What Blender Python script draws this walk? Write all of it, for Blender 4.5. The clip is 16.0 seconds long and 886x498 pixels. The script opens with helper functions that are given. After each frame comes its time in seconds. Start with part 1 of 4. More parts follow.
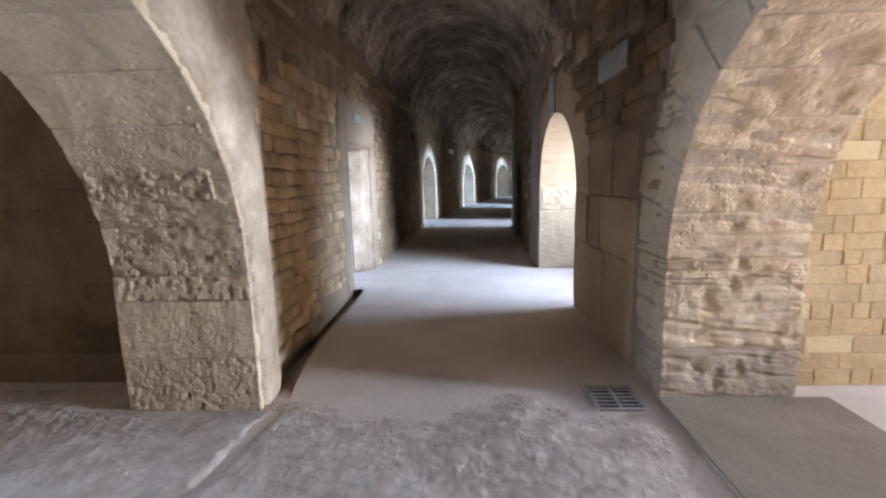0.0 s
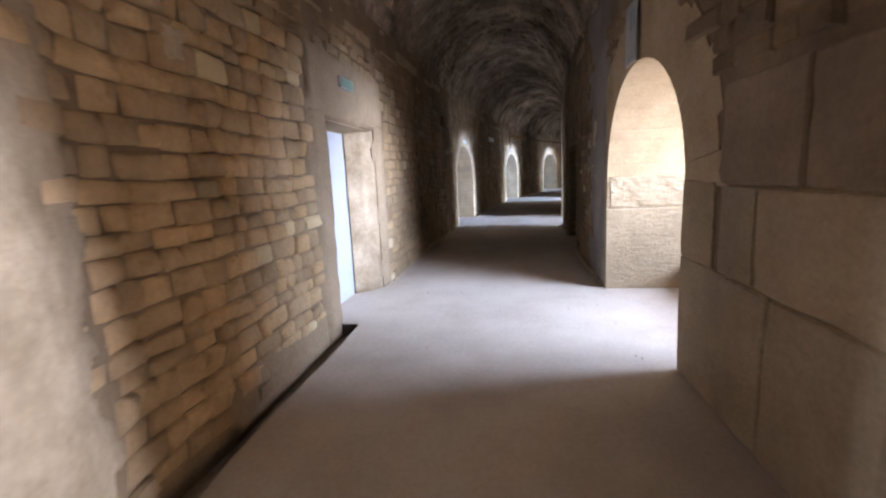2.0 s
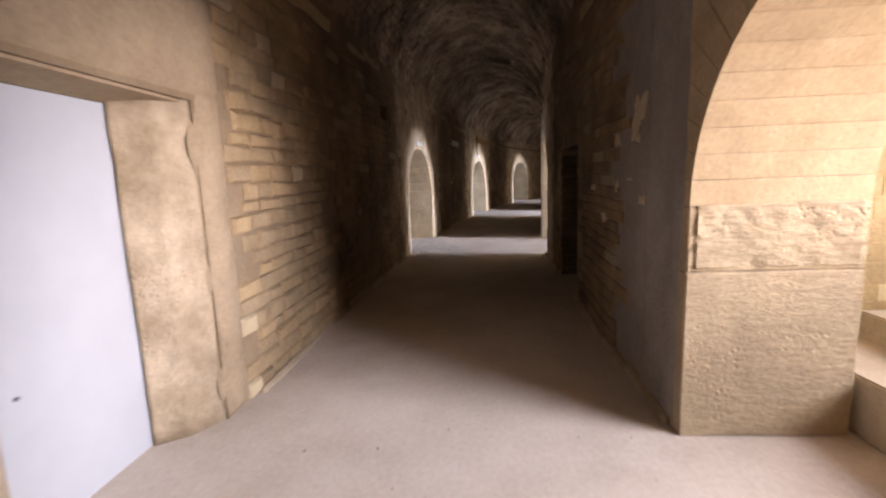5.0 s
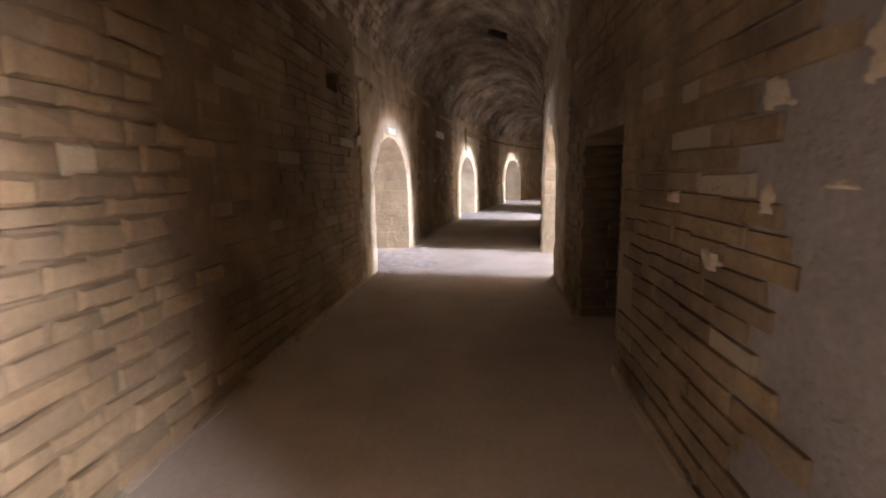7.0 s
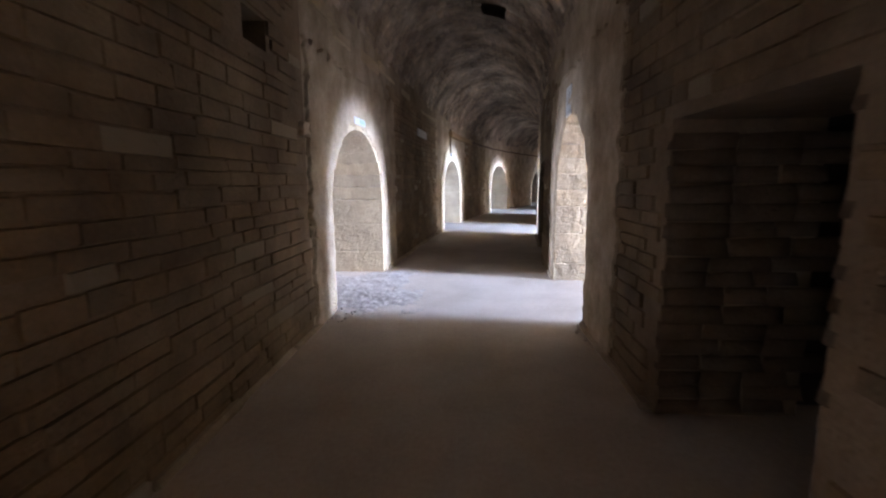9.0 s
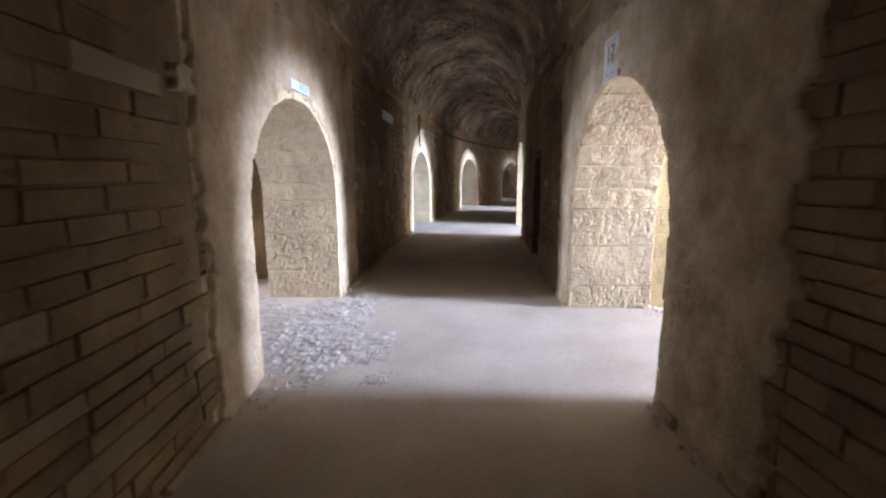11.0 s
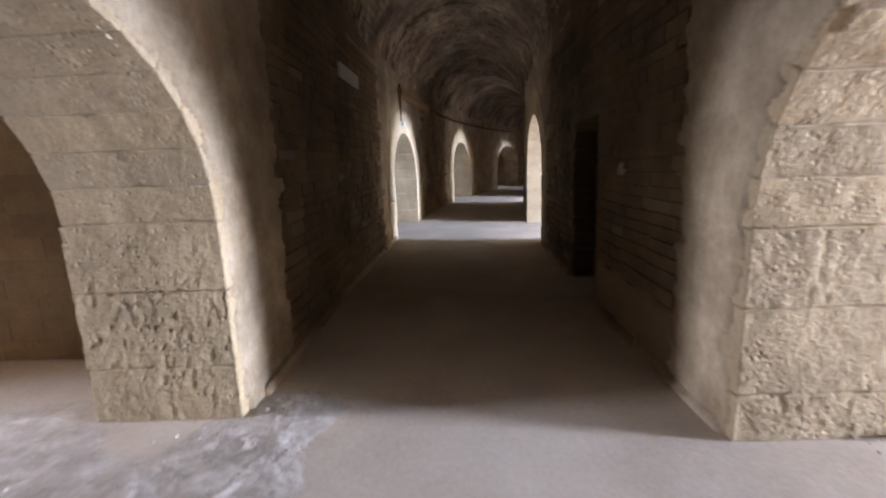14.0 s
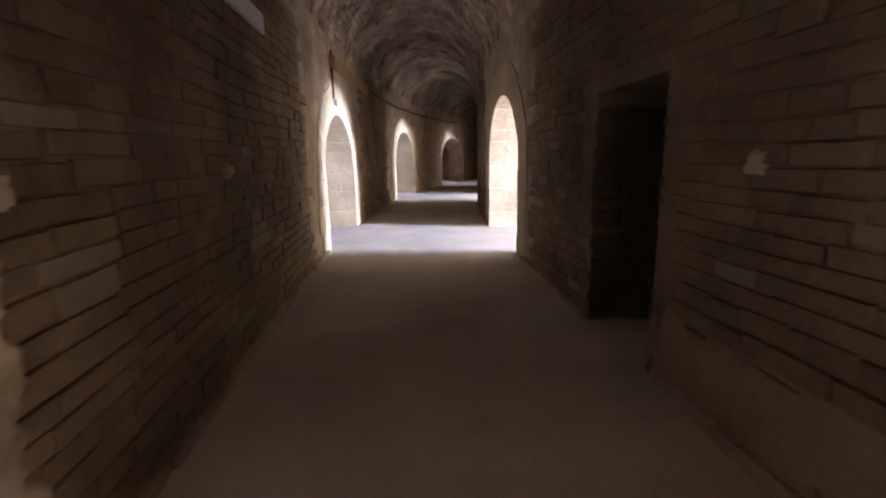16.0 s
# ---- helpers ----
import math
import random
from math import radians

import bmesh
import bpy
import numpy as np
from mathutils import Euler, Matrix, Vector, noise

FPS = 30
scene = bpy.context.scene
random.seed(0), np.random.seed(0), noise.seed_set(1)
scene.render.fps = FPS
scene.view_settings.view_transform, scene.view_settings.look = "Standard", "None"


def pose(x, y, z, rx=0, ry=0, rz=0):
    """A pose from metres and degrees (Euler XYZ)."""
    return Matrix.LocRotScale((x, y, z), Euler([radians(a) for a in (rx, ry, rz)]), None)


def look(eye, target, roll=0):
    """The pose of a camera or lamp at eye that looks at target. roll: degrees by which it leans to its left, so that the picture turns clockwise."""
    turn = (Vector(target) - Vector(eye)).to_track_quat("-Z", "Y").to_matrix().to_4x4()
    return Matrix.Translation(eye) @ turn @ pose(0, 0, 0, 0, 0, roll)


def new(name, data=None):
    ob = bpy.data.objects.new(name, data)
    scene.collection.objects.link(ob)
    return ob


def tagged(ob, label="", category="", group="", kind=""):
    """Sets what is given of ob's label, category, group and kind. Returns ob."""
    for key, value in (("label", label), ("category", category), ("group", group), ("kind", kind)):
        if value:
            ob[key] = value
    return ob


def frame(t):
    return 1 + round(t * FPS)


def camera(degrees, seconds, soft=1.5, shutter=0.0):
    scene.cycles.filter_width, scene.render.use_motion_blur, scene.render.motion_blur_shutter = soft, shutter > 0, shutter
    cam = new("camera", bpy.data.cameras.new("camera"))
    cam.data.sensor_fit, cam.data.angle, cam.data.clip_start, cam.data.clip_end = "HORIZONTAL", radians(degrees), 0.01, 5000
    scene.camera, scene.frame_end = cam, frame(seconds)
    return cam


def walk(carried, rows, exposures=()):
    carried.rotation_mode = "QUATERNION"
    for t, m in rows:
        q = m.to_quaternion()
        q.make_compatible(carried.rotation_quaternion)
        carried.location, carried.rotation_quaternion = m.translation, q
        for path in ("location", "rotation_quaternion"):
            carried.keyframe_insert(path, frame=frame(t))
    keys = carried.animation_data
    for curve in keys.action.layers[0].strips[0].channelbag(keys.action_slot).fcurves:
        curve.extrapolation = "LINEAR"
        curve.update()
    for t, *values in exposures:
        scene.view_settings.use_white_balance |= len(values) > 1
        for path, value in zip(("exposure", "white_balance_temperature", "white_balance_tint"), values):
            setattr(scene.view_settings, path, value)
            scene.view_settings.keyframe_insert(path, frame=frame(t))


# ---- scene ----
cam = camera(89.0, 16.0, soft=2.2, shutter=0.6)
METRES, EYE, TILT, LEAN, TURN = 15.0, 1.5, 0.0, 0.0, 2.8
ROWS = [
    (0.0, 0.0, 0.0, 0.0, -0.23, -9.08, 1.42),
    (0.5, 0.0036, 0.0288, 0.0002, 1.34, -9.12, 1.82),
    (1.0, 0.0059, 0.0604, 0.0009, 2.37, -8.88, 2.17),
    (1.5, 0.0113, 0.0931, -0.0013, 4.71, -9.46, 2.62),
    (2.0, 0.013, 0.1264, -0.0048, 5.32, -9.65, 2.71),
    (2.5, 0.0157, 0.1587, -0.0039, 5.4, -9.39, 2.61),
    (3.0, 0.0163, 0.1928, -0.0024, 4.89, -9.06, 2.43),
    (3.5, 0.0148, 0.2236, -0.0004, 2.89, -8.49, 2.15),
    (4.0, 0.0165, 0.253, -0.0008, 2.03, -8.56, 2.31),
    (6.5, 0.0317, 0.4275, -0.003, 0.34, -9.2, 1.39),
    (7.0, 0.0337, 0.4592, -0.0025, -0.02, -9.21, 1.03),
    (7.5, 0.0326, 0.4902, -0.0011, -1.09, -9.06, 0.62),
    (8.0, 0.032, 0.5225, -0.0018, -0.43, -9.06, 0.63),
    (8.5, 0.0314, 0.5543, -0.0031, -2.07, -7.97, 0.41),
    (9.0, 0.0303, 0.585, -0.0029, -2.52, -8.44, 0.42),
    (11.5, 0.025, 0.7386, -0.0018, -8.5, -9.34, 0.37),
    (12.0, 0.0295, 0.7694, -0.0014, -9.34, -9.6, 0.71),
    (12.5, 0.033, 0.8005, -0.0024, -9.94, -10.16, 1.01),
    (13.0, 0.0383, 0.8331, -0.0042, -9.08, -10.77, 1.45),
    (13.5, 0.0421, 0.8645, -0.0042, -8.42, -10.83, 1.83),
    (14.0, 0.0427, 0.8967, -0.0029, -9.01, -10.79, 2.07),
    (14.5, 0.0411, 0.9299, -0.0023, -9.29, -10.91, 2.33),
    (15.0, 0.0401, 0.9636, -0.0028, -13.56, -10.98, 1.75),
    (15.5, 0.0464, 0.9965, -0.0051, -15.68, -11.7, 1.39),
    (16.0, 0.0524, 1.028, -0.0055, -16.94, -11.75, 1.15),
]

EXPOSURES = [(0.0, 1.57, 5750, 15), (1.5, 1.58, 6100, 18), (2.5, 1.42, 6800, 22), (3.0, 1.5, 7700, 26), (3.5, 1.22, 8100, 29), (4.2, 1.03, 8250, 30), (6.5, 1.68, 8500, 31), (7.0, 1.93, 8200, 31), (7.5, 2.12, 7700, 29), (8.5, 2.05, 6800, 26), (9.0, 1.92, 6400, 24), (11.5, 1.75, 7100, 22), (12.5, 1.53, 7150, 21), (13.5, 1.12, 7450, 24), (14.5, 1.2, 7900, 28), (15.5, 1.82, 8700, 38), (16.0, 1.85, 7500, 33)]
walk(cam, [(t, pose(0, 0, EYE, TILT, LEAN, TURN) @ pose(METRES * x, METRES * y, METRES * z, 90 + pitch, roll, yaw)) for t, x, y, z, yaw, pitch, roll in ROWS], EXPOSURES)

# ---- world, sun, sky openings ----
SUN_UP, SUN_ROUND = 60.0, 22.0          # elevation; azimuth from +y towards +x
world = bpy.data.worlds.new("world")
scene.world = world
world.use_nodes = True
wn = world.node_tree.nodes
sky = wn.new("ShaderNodeTexSky")
sky.sky_type, sky.sun_disc = "NISHITA", False
sky.sun_elevation, sky.sun_rotation = radians(SUN_UP), radians(SUN_ROUND)
wn["Background"].inputs["Strength"].default_value = 0.10
world.node_tree.links.new(sky.outputs[0], wn["Background"].inputs["Color"])
sun_data = bpy.data.lights.new("sun", "SUN")
sun_data.energy, sun_data.angle, sun_data.color = 4.0, radians(0.5), (1.0, 0.93, 0.82)
sun = new("sun", sun_data)
sun_dir = Vector((math.sin(radians(SUN_ROUND)) * math.cos(radians(SUN_UP)), math.cos(radians(SUN_ROUND)) * math.cos(radians(SUN_UP)), math.sin(radians(SUN_UP))))
sun.matrix_world = look(sun_dir * 60, (0, 0, 0))


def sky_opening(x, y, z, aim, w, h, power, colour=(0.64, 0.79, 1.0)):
    """Area lamp that stands in for daylight at the end of a passage."""
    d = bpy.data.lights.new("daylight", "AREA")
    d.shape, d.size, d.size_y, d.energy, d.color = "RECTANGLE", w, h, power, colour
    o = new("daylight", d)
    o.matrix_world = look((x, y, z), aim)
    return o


# ---- materials ----
def material(name):
    m = bpy.data.materials.new(name)
    m.use_nodes = True
    nt = m.node_tree
    return m, nt, nt.nodes["Principled BSDF"]


def mix(nt, kind, fac, a, b):
    n = nt.nodes.new("ShaderNodeMix")
    n.data_type, n.blend_type = "RGBA", kind
    for sock, v in ((n.inputs[0], fac), (n.inputs[6], a), (n.inputs[7], b)):
        if hasattr(v, "is_linked"):
            nt.links.new(v, sock)
        elif isinstance(v, (int, float)):
            sock.default_value = v
        else:
            sock.default_value = (*v, 1)
    return n.outputs[2]


def ramp(nt, fac, stops):
    n = nt.nodes.new("ShaderNodeValToRGB")
    cr = n.color_ramp
    while len(cr.elements) < len(stops):
        cr.elements.new(0.5)
    for e, (p, c) in zip(cr.elements, stops):
        e.position = p
        e.color = (*c, 1) if isinstance(c, tuple) else (c, c, c, 1)
    nt.links.new(fac, n.inputs[0])
    return n.outputs[0]


def noise_tex(nt, co, scale, detail=6, rough=0.6, stretch=None):
    if stretch:
        mp = nt.nodes.new("ShaderNodeMapping")
        mp.inputs["Scale"].default_value = stretch
        nt.links.new(co, mp.inputs[0])
        co = mp.outputs[0]
    n = nt.nodes.new("ShaderNodeTexNoise")
    n.inputs["Scale"].default_value, n.inputs["Detail"].default_value, n.inputs["Roughness"].default_value = scale, detail, rough
    nt.links.new(co, n.inputs["Vector"])
    return n.outputs[0]


def stone(name, dark, mid, light, per="none", bright=None, vary=1.0, stain=(0.10, 0.08, 0.065), stain_amount=0.55, bump=0.6, grain=38, strata=False, patch=1.1, rough=0.92, warm=True, pit=0.4, spread=(0.45, 0.62)):
    """Weathered limestone: blotches, grain, pits and stains at real size."""
    dark, mid, light, stain = [(c[0], c[1] * (0.925 if warm else 0.97), c[2] * (0.835 if warm else 0.97)) for c in (dark, mid, light, stain)]
    m, nt, p = material(name)
    geo = nt.nodes.new("ShaderNodeNewGeometry")
    co = geo.outputs["Position"]
    big = noise_tex(nt, co, patch, 5, 0.62)
    fine = noise_tex(nt, co, grain, 8, 0.7)
    base = ramp(nt, big, [(0.30, dark), (0.5, mid), (0.68, light)])
    base = mix(nt, "OVERLAY", 0.4, base, ramp(nt, fine, [(0.25, 0.28), (0.75, 0.72)]))
    if per != "none":
        if per == "object":
            r = nt.nodes.new("ShaderNodeObjectInfo").outputs["Random"]
        else:
            r = geo.outputs["Random Per Island"]
        tone = ramp(nt, r, [(0.0, 1 - 0.38 * vary), (0.3, 1 - 0.15 * vary), (0.62, (1 + 0.05 * vary, 1.0, 1 - 0.07 * vary)), (0.9, (1 + 0.18 * vary, 1 + 0.1 * vary, 1 - 0.04 * vary))])
        base = mix(nt, "MULTIPLY", 1.0, base, tone)
        if bright:
            base = mix(nt, "MIX", ramp(nt, r, [(0.955, 0.0), (0.96, 0.8)]), base, bright)
    st = noise_tex(nt, co, 0.75, 7, 0.68, (1, 1, 0.55))
    base = mix(nt, "MIX", ramp(nt, st, [(0.5, 0.0), (0.72, stain_amount)]), base, stain)
    nt.links.new(base, p.inputs["Base Color"])
    p.inputs["Roughness"].default_value = rough
    p.inputs["Specular IOR Level"].default_value = 0.25
    pits = nt.nodes.new("ShaderNodeTexVoronoi")
    pits.inputs["Scale"].default_value = 26
    nt.links.new(co, pits.inputs["Vector"])
    mid_n = noise_tex(nt, co, 9, 6, 0.65, (1, 1, 2.3) if strata else None)
    add = nt.nodes.new("ShaderNodeMath")
    add.operation = "MULTIPLY_ADD"
    where = ramp(nt, noise_tex(nt, co, 2.3, 4, 0.6), [(spread[0], 0.0), (spread[1], 1.0)])
    deep = mix(nt, "MIX", where, (1, 1, 1), ramp(nt, pits.outputs[0], [(0.05, 0.0), (0.35, 1.0)]))
    nt.links.new(deep, add.inputs[0])
    add.inputs[1].default_value = pit
    nt.links.new(mid_n, add.inputs[2])
    add2 = nt.nodes.new("ShaderNodeMath")
    add2.operation = "MULTIPLY_ADD"
    nt.links.new(fine, add2.inputs[0])
    add2.inputs[1].default_value = 0.22
    nt.links.new(add.outputs[0], add2.inputs[2])
    b = nt.nodes.new("ShaderNodeBump")
    b.inputs["Strength"].default_value, b.inputs["Distance"].default_value = bump, 0.03
    nt.links.new(add2.outputs[0], b.inputs["Height"])
    nt.links.new(b.outputs[0], p.inputs["Normal"])
    return m


def plain(name, colour, rough, metal=0.0, wear=0.15, scale=14):
    m, nt, p = material(name)
    geo = nt.nodes.new("ShaderNodeNewGeometry")
    n = noise_tex(nt, geo.outputs["Position"], scale, 6, 0.65)
    c = mix(nt, "MULTIPLY", 1.0, colour, ramp(nt, n, [(0.3, 1 - wear), (0.7, 1.0)]))
    nt.links.new(c, p.inputs["Base Color"])
    p.inputs["Roughness"].default_value, p.inputs["Metallic"].default_value = rough, metal
    b = nt.nodes.new("ShaderNodeBump")
    b.inputs["Strength"].default_value, b.inputs["Distance"].default_value = 0.12, 0.01
    nt.links.new(n, b.inputs["Height"])
    nt.links.new(b.outputs[0], p.inputs["Normal"])
    return m


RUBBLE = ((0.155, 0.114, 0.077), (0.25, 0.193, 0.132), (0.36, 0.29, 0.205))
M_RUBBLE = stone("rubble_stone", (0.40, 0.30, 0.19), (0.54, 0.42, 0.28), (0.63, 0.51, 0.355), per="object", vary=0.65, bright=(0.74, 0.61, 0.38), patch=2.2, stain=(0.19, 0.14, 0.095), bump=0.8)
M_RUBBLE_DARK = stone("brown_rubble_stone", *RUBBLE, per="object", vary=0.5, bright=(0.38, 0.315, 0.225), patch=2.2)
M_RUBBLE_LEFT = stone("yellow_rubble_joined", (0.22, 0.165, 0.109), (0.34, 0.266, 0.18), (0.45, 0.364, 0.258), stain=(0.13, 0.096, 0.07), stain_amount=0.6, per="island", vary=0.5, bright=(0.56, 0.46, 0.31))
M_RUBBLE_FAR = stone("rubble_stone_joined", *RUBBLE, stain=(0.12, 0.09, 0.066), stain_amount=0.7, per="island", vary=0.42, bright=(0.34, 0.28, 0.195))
M_MORTAR = stone("mortar", (0.17, 0.128, 0.088), (0.26, 0.203, 0.145), (0.35, 0.28, 0.205), bump=0.8, grain=40)
M_PLASTER = stone("old_render", (0.27, 0.215, 0.15), (0.41, 0.345, 0.265), (0.53, 0.46, 0.37), bump=0.7, grain=24, stain_amount=0.5, patch=2.6)
M_WARM_RENDER = stone("warm_render", (0.43, 0.34, 0.225), (0.51, 0.41, 0.28), (0.57, 0.47, 0.335), bump=0.25, stain_amount=0.25, patch=2.0)
M_PALE = stone("pale_render", (0.45, 0.39, 0.31), (0.55, 0.48, 0.39), (0.62, 0.55, 0.45), bump=0.5)
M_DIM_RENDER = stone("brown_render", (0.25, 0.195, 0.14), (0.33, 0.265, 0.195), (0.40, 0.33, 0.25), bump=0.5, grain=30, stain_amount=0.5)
M_ASHLAR = stone("limestone_block", (0.36, 0.30, 0.22), (0.46, 0.385, 0.28), (0.55, 0.47, 0.35), per="object", vary=0.3, stain=(0.22, 0.18, 0.135), stain_amount=0.45, bump=0.7, strata=True)
M_PIER = stone("pitted_limestone", (0.36, 0.30, 0.22), (0.46, 0.385, 0.28), (0.55, 0.47, 0.35), per="object", vary=0.25, stain=(0.24, 0.195, 0.145), stain_amount=0.45, bump=0.9, pit=0.45, spread=(0.4, 0.6))
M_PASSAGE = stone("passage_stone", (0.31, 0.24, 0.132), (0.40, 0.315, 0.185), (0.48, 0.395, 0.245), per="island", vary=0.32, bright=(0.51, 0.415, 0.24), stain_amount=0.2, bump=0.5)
M_PASSAGE_BED = stone("passage_bed", (0.29, 0.22, 0.125), (0.36, 0.28, 0.165), (0.42, 0.33, 0.205), stain_amount=0.3, bump=0.7)
M_PASSAGE_BLOCK = stone("passage_block", (0.31, 0.24, 0.132), (0.40, 0.315, 0.185), (0.48, 0.395, 0.245), per="object", vary=0.32, bright=(0.51, 0.415, 0.24), stain_amount=0.2, bump=0.5)
M_VAULT = stone("vault_stone", (0.14, 0.115, 0.098), (0.40, 0.34, 0.285), (0.70, 0.61, 0.51), per="island", vary=0.5, stain=(0.09, 0.075, 0.064), stain_amount=0.6, bump=0.9, patch=1.6)
M_VAULT_BED = stone("vault_bed", (0.13, 0.107, 0.09), (0.35, 0.295, 0.245), (0.62, 0.535, 0.44), stain=(0.08, 0.066, 0.056), stain_amount=0.6, bump=1.0, patch=1.6)
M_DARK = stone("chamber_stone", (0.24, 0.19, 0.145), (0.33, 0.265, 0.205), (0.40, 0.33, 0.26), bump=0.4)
M_FLOOR = stone("beaten_earth_floor", (0.53, 0.47, 0.40), (0.63, 0.566, 0.488), (0.70, 0.637, 0.56), stain=(0.43, 0.35, 0.265), stain_amount=0.5, bump=0.1, grain=30, patch=0.9, warm=False)
M_GREY = stone("grey_base_stone", (0.22, 0.185, 0.145), (0.31, 0.265, 0.21), (0.39, 0.335, 0.27), bump=0.8, strata=True)
M_SILL = stone("dark_sill_stone", (0.22, 0.19, 0.15), (0.28, 0.243, 0.195), (0.34, 0.30, 0.245), bump=0.12, grain=30)
M_DIM_BLOCK = stone("chamber_block", *RUBBLE, stain=(0.12, 0.09, 0.066), stain_amount=0.6, per="object", vary=0.35)
M_RUBBLY = stone("rubbly_earth", (0.40, 0.335, 0.27), (0.52, 0.455, 0.38), (0.64, 0.58, 0.50), stain=(0.30, 0.235, 0.17), stain_amount=0.6, bump=0.6, grain=26, patch=5.0, warm=False)
M_FOOT = stone("dusty_footing", (0.30, 0.25, 0.195), (0.40, 0.34, 0.27), (0.48, 0.42, 0.345), bump=0.7)
# jamb stone darkened to hold the shade of the doorways
M_JAMB_SHADE = stone("shaded_jamb_stone", (0.075, 0.053, 0.036), (0.13, 0.098, 0.068), (0.20, 0.16, 0.115), bump=0.7)
M_GREY_RENDER = stone("grey_render", (0.20, 0.178, 0.155), (0.275, 0.25, 0.222), (0.35, 0.322, 0.29), bump=0.5, grain=30, stain_amount=0.5, warm=False)
# paler copy of rubbly_earth, with the bay's daylight put into the colour
M_RUBBLY_LIT = stone("lit_rubbly_earth", (0.42, 0.38, 0.335), (0.55, 0.515, 0.47), (0.67, 0.64, 0.60), stain=(0.34, 0.285, 0.22), stain_amount=0.55, bump=0.5, grain=26, patch=5.0, warm=False)
M_CONCRETE = stone("concrete_step", (0.42, 0.38, 0.31), (0.52, 0.47, 0.39), (0.60, 0.55, 0.46), stain_amount=0.25, bump=0.25)
# near-black colour carries the darkness inside the cells
M_CELL_SHADE = stone("cell_shade_stone", (0.025, 0.02, 0.017), (0.04, 0.032, 0.026), (0.06, 0.048, 0.04), bump=0.5)
M_DOOR = plain("white_door_paint", (0.43, 0.46, 0.50), 0.45, wear=0.08, scale=3)
M_BOARD = plain("white_board", (0.80, 0.80, 0.79), 0.5, wear=0.08, scale=3)
M_STEEL = plain("grate_steel", (0.42, 0.39, 0.35), 0.55, 0.3, wear=0.4)
M_PIT_SHADE = plain("pit_shade_black", (0.02, 0.017, 0.014), 0.95)
M_SIGN = plain("sign_white", (0.50, 0.51, 0.50), 0.4, wear=0.12)
M_GREEN = plain("sign_green", (0.28, 0.42, 0.34), 0.4)
M_INK = plain("sign_ink", (0.10, 0.11, 0.13), 0.5)
M_FAINT = plain("faded_ink", (0.36, 0.38, 0.40), 0.5)
M_IRON = plain("rusty_iron", (0.16, 0.09, 0.05), 0.7, 0.5, wear=0.5)
M_TIMBER = plain("ochre_beam", (0.42, 0.27, 0.13), 0.8, wear=0.4)


# ---- building helpers ----
def mesh_object(name, verts, faces, mat, parent=None, label="", smooth=True):
    me = bpy.data.meshes.new(name)
    me.from_pydata([tuple(v) for v in verts], [], faces)
    me.materials.append(mat)
    if smooth:
        me.polygons.foreach_set("use_smooth", [True] * len(me.polygons))
    me.update()
    ob = new(name, me)
    if parent:
        ob.parent = parent
    if label:
        ob["label"] = label
    return ob


def part(name, bm, mat, parent=None, label="", smooth=False):
    me = bpy.data.meshes.new(name)
    bmesh.ops.recalc_face_normals(bm, faces=bm.faces)
    bm.to_mesh(me)
    bm.free()
    me.materials.append(mat)
    if smooth:
        me.polygons.foreach_set("use_smooth", [True] * len(me.polygons))
    ob = new(name, me)
    if parent:
        ob.parent = parent
    if label:
        ob["label"] = label
    return ob


def box_bm(bm, lo, hi, bevel=0.0, m=None):
    r = bmesh.ops.create_cube(bm, size=1.0)
    vs = r["verts"]
    lo, hi = Vector(lo), Vector(hi)
    for v in vs:
        v.co = Vector([lo[i] + (v.co[i] + 0.5) * (hi[i] - lo[i]) for i in range(3)])
        if m:
            v.co = m @ v.co
    if bevel:
        es = list({e for v in vs for e in v.link_edges})
        bmesh.ops.bevel(bm, geom=es, offset=bevel, segments=2, affect="EDGES")
    return bm


def curve_through(points):
    ys = np.array([p[0] for p in points], float)
    xs = np.array([p[1] for p in points], float)
    sl = np.gradient(xs, ys)

    def f(y):
        y = min(max(y, ys[0]), ys[-1] - 1e-6)
        i = int(np.searchsorted(ys, y, side="right") - 1)
        h = ys[i + 1] - ys[i]
        s = (y - ys[i]) / h
        return float((2 * s**3 - 3 * s**2 + 1) * xs[i] + (s**3 - 2 * s**2 + s) * h * sl[i] + (3 * s**2 - 2 * s**3) * xs[i + 1] + (s**3 - s**2) * h * sl[i + 1])
    return f


# ---- plan: faces of the two walls, x for y ----
LEFT = curve_through([(-7, -1.36), (-0.3, -1.38), (2.7, -1.38), (3.0, -1.39), (3.35, -1.52), (4.2, -1.54), (6.0, -1.54), (7.4, -1.52), (9.7, -1.45), (11.5, -1.38), (13.9, -1.25), (16.05, -1.0), (19, -0.62), (22, -0.14), (24.9, 0.52), (27.5, 1.22), (30.5, 2.2), (33, 3.3), (36.5, 5.2), (42.0, 9.4)])
RIGHT = curve_through([(-7, 1.36), (2.88, 1.29), (5.09, 1.24), (7.25, 1.21), (10.3, 1.29), (13.1, 1.42), (15.4, 1.65), (17.8, 1.98), (21.4, 2.63), (23.9, 3.1), (29, 4.54), (32.5, 5.75), (35.5, 6.9), (42.0, 10.6)])
WALL, SPRING, TOP = 0.86, 2.92, 4.75
spring_at = curve_through([(-7, 2.92), (3, 2.92), (6.5, 2.95), (11, 3.11), (17, 3.11), (24, 3.0), (42, 3.0)])


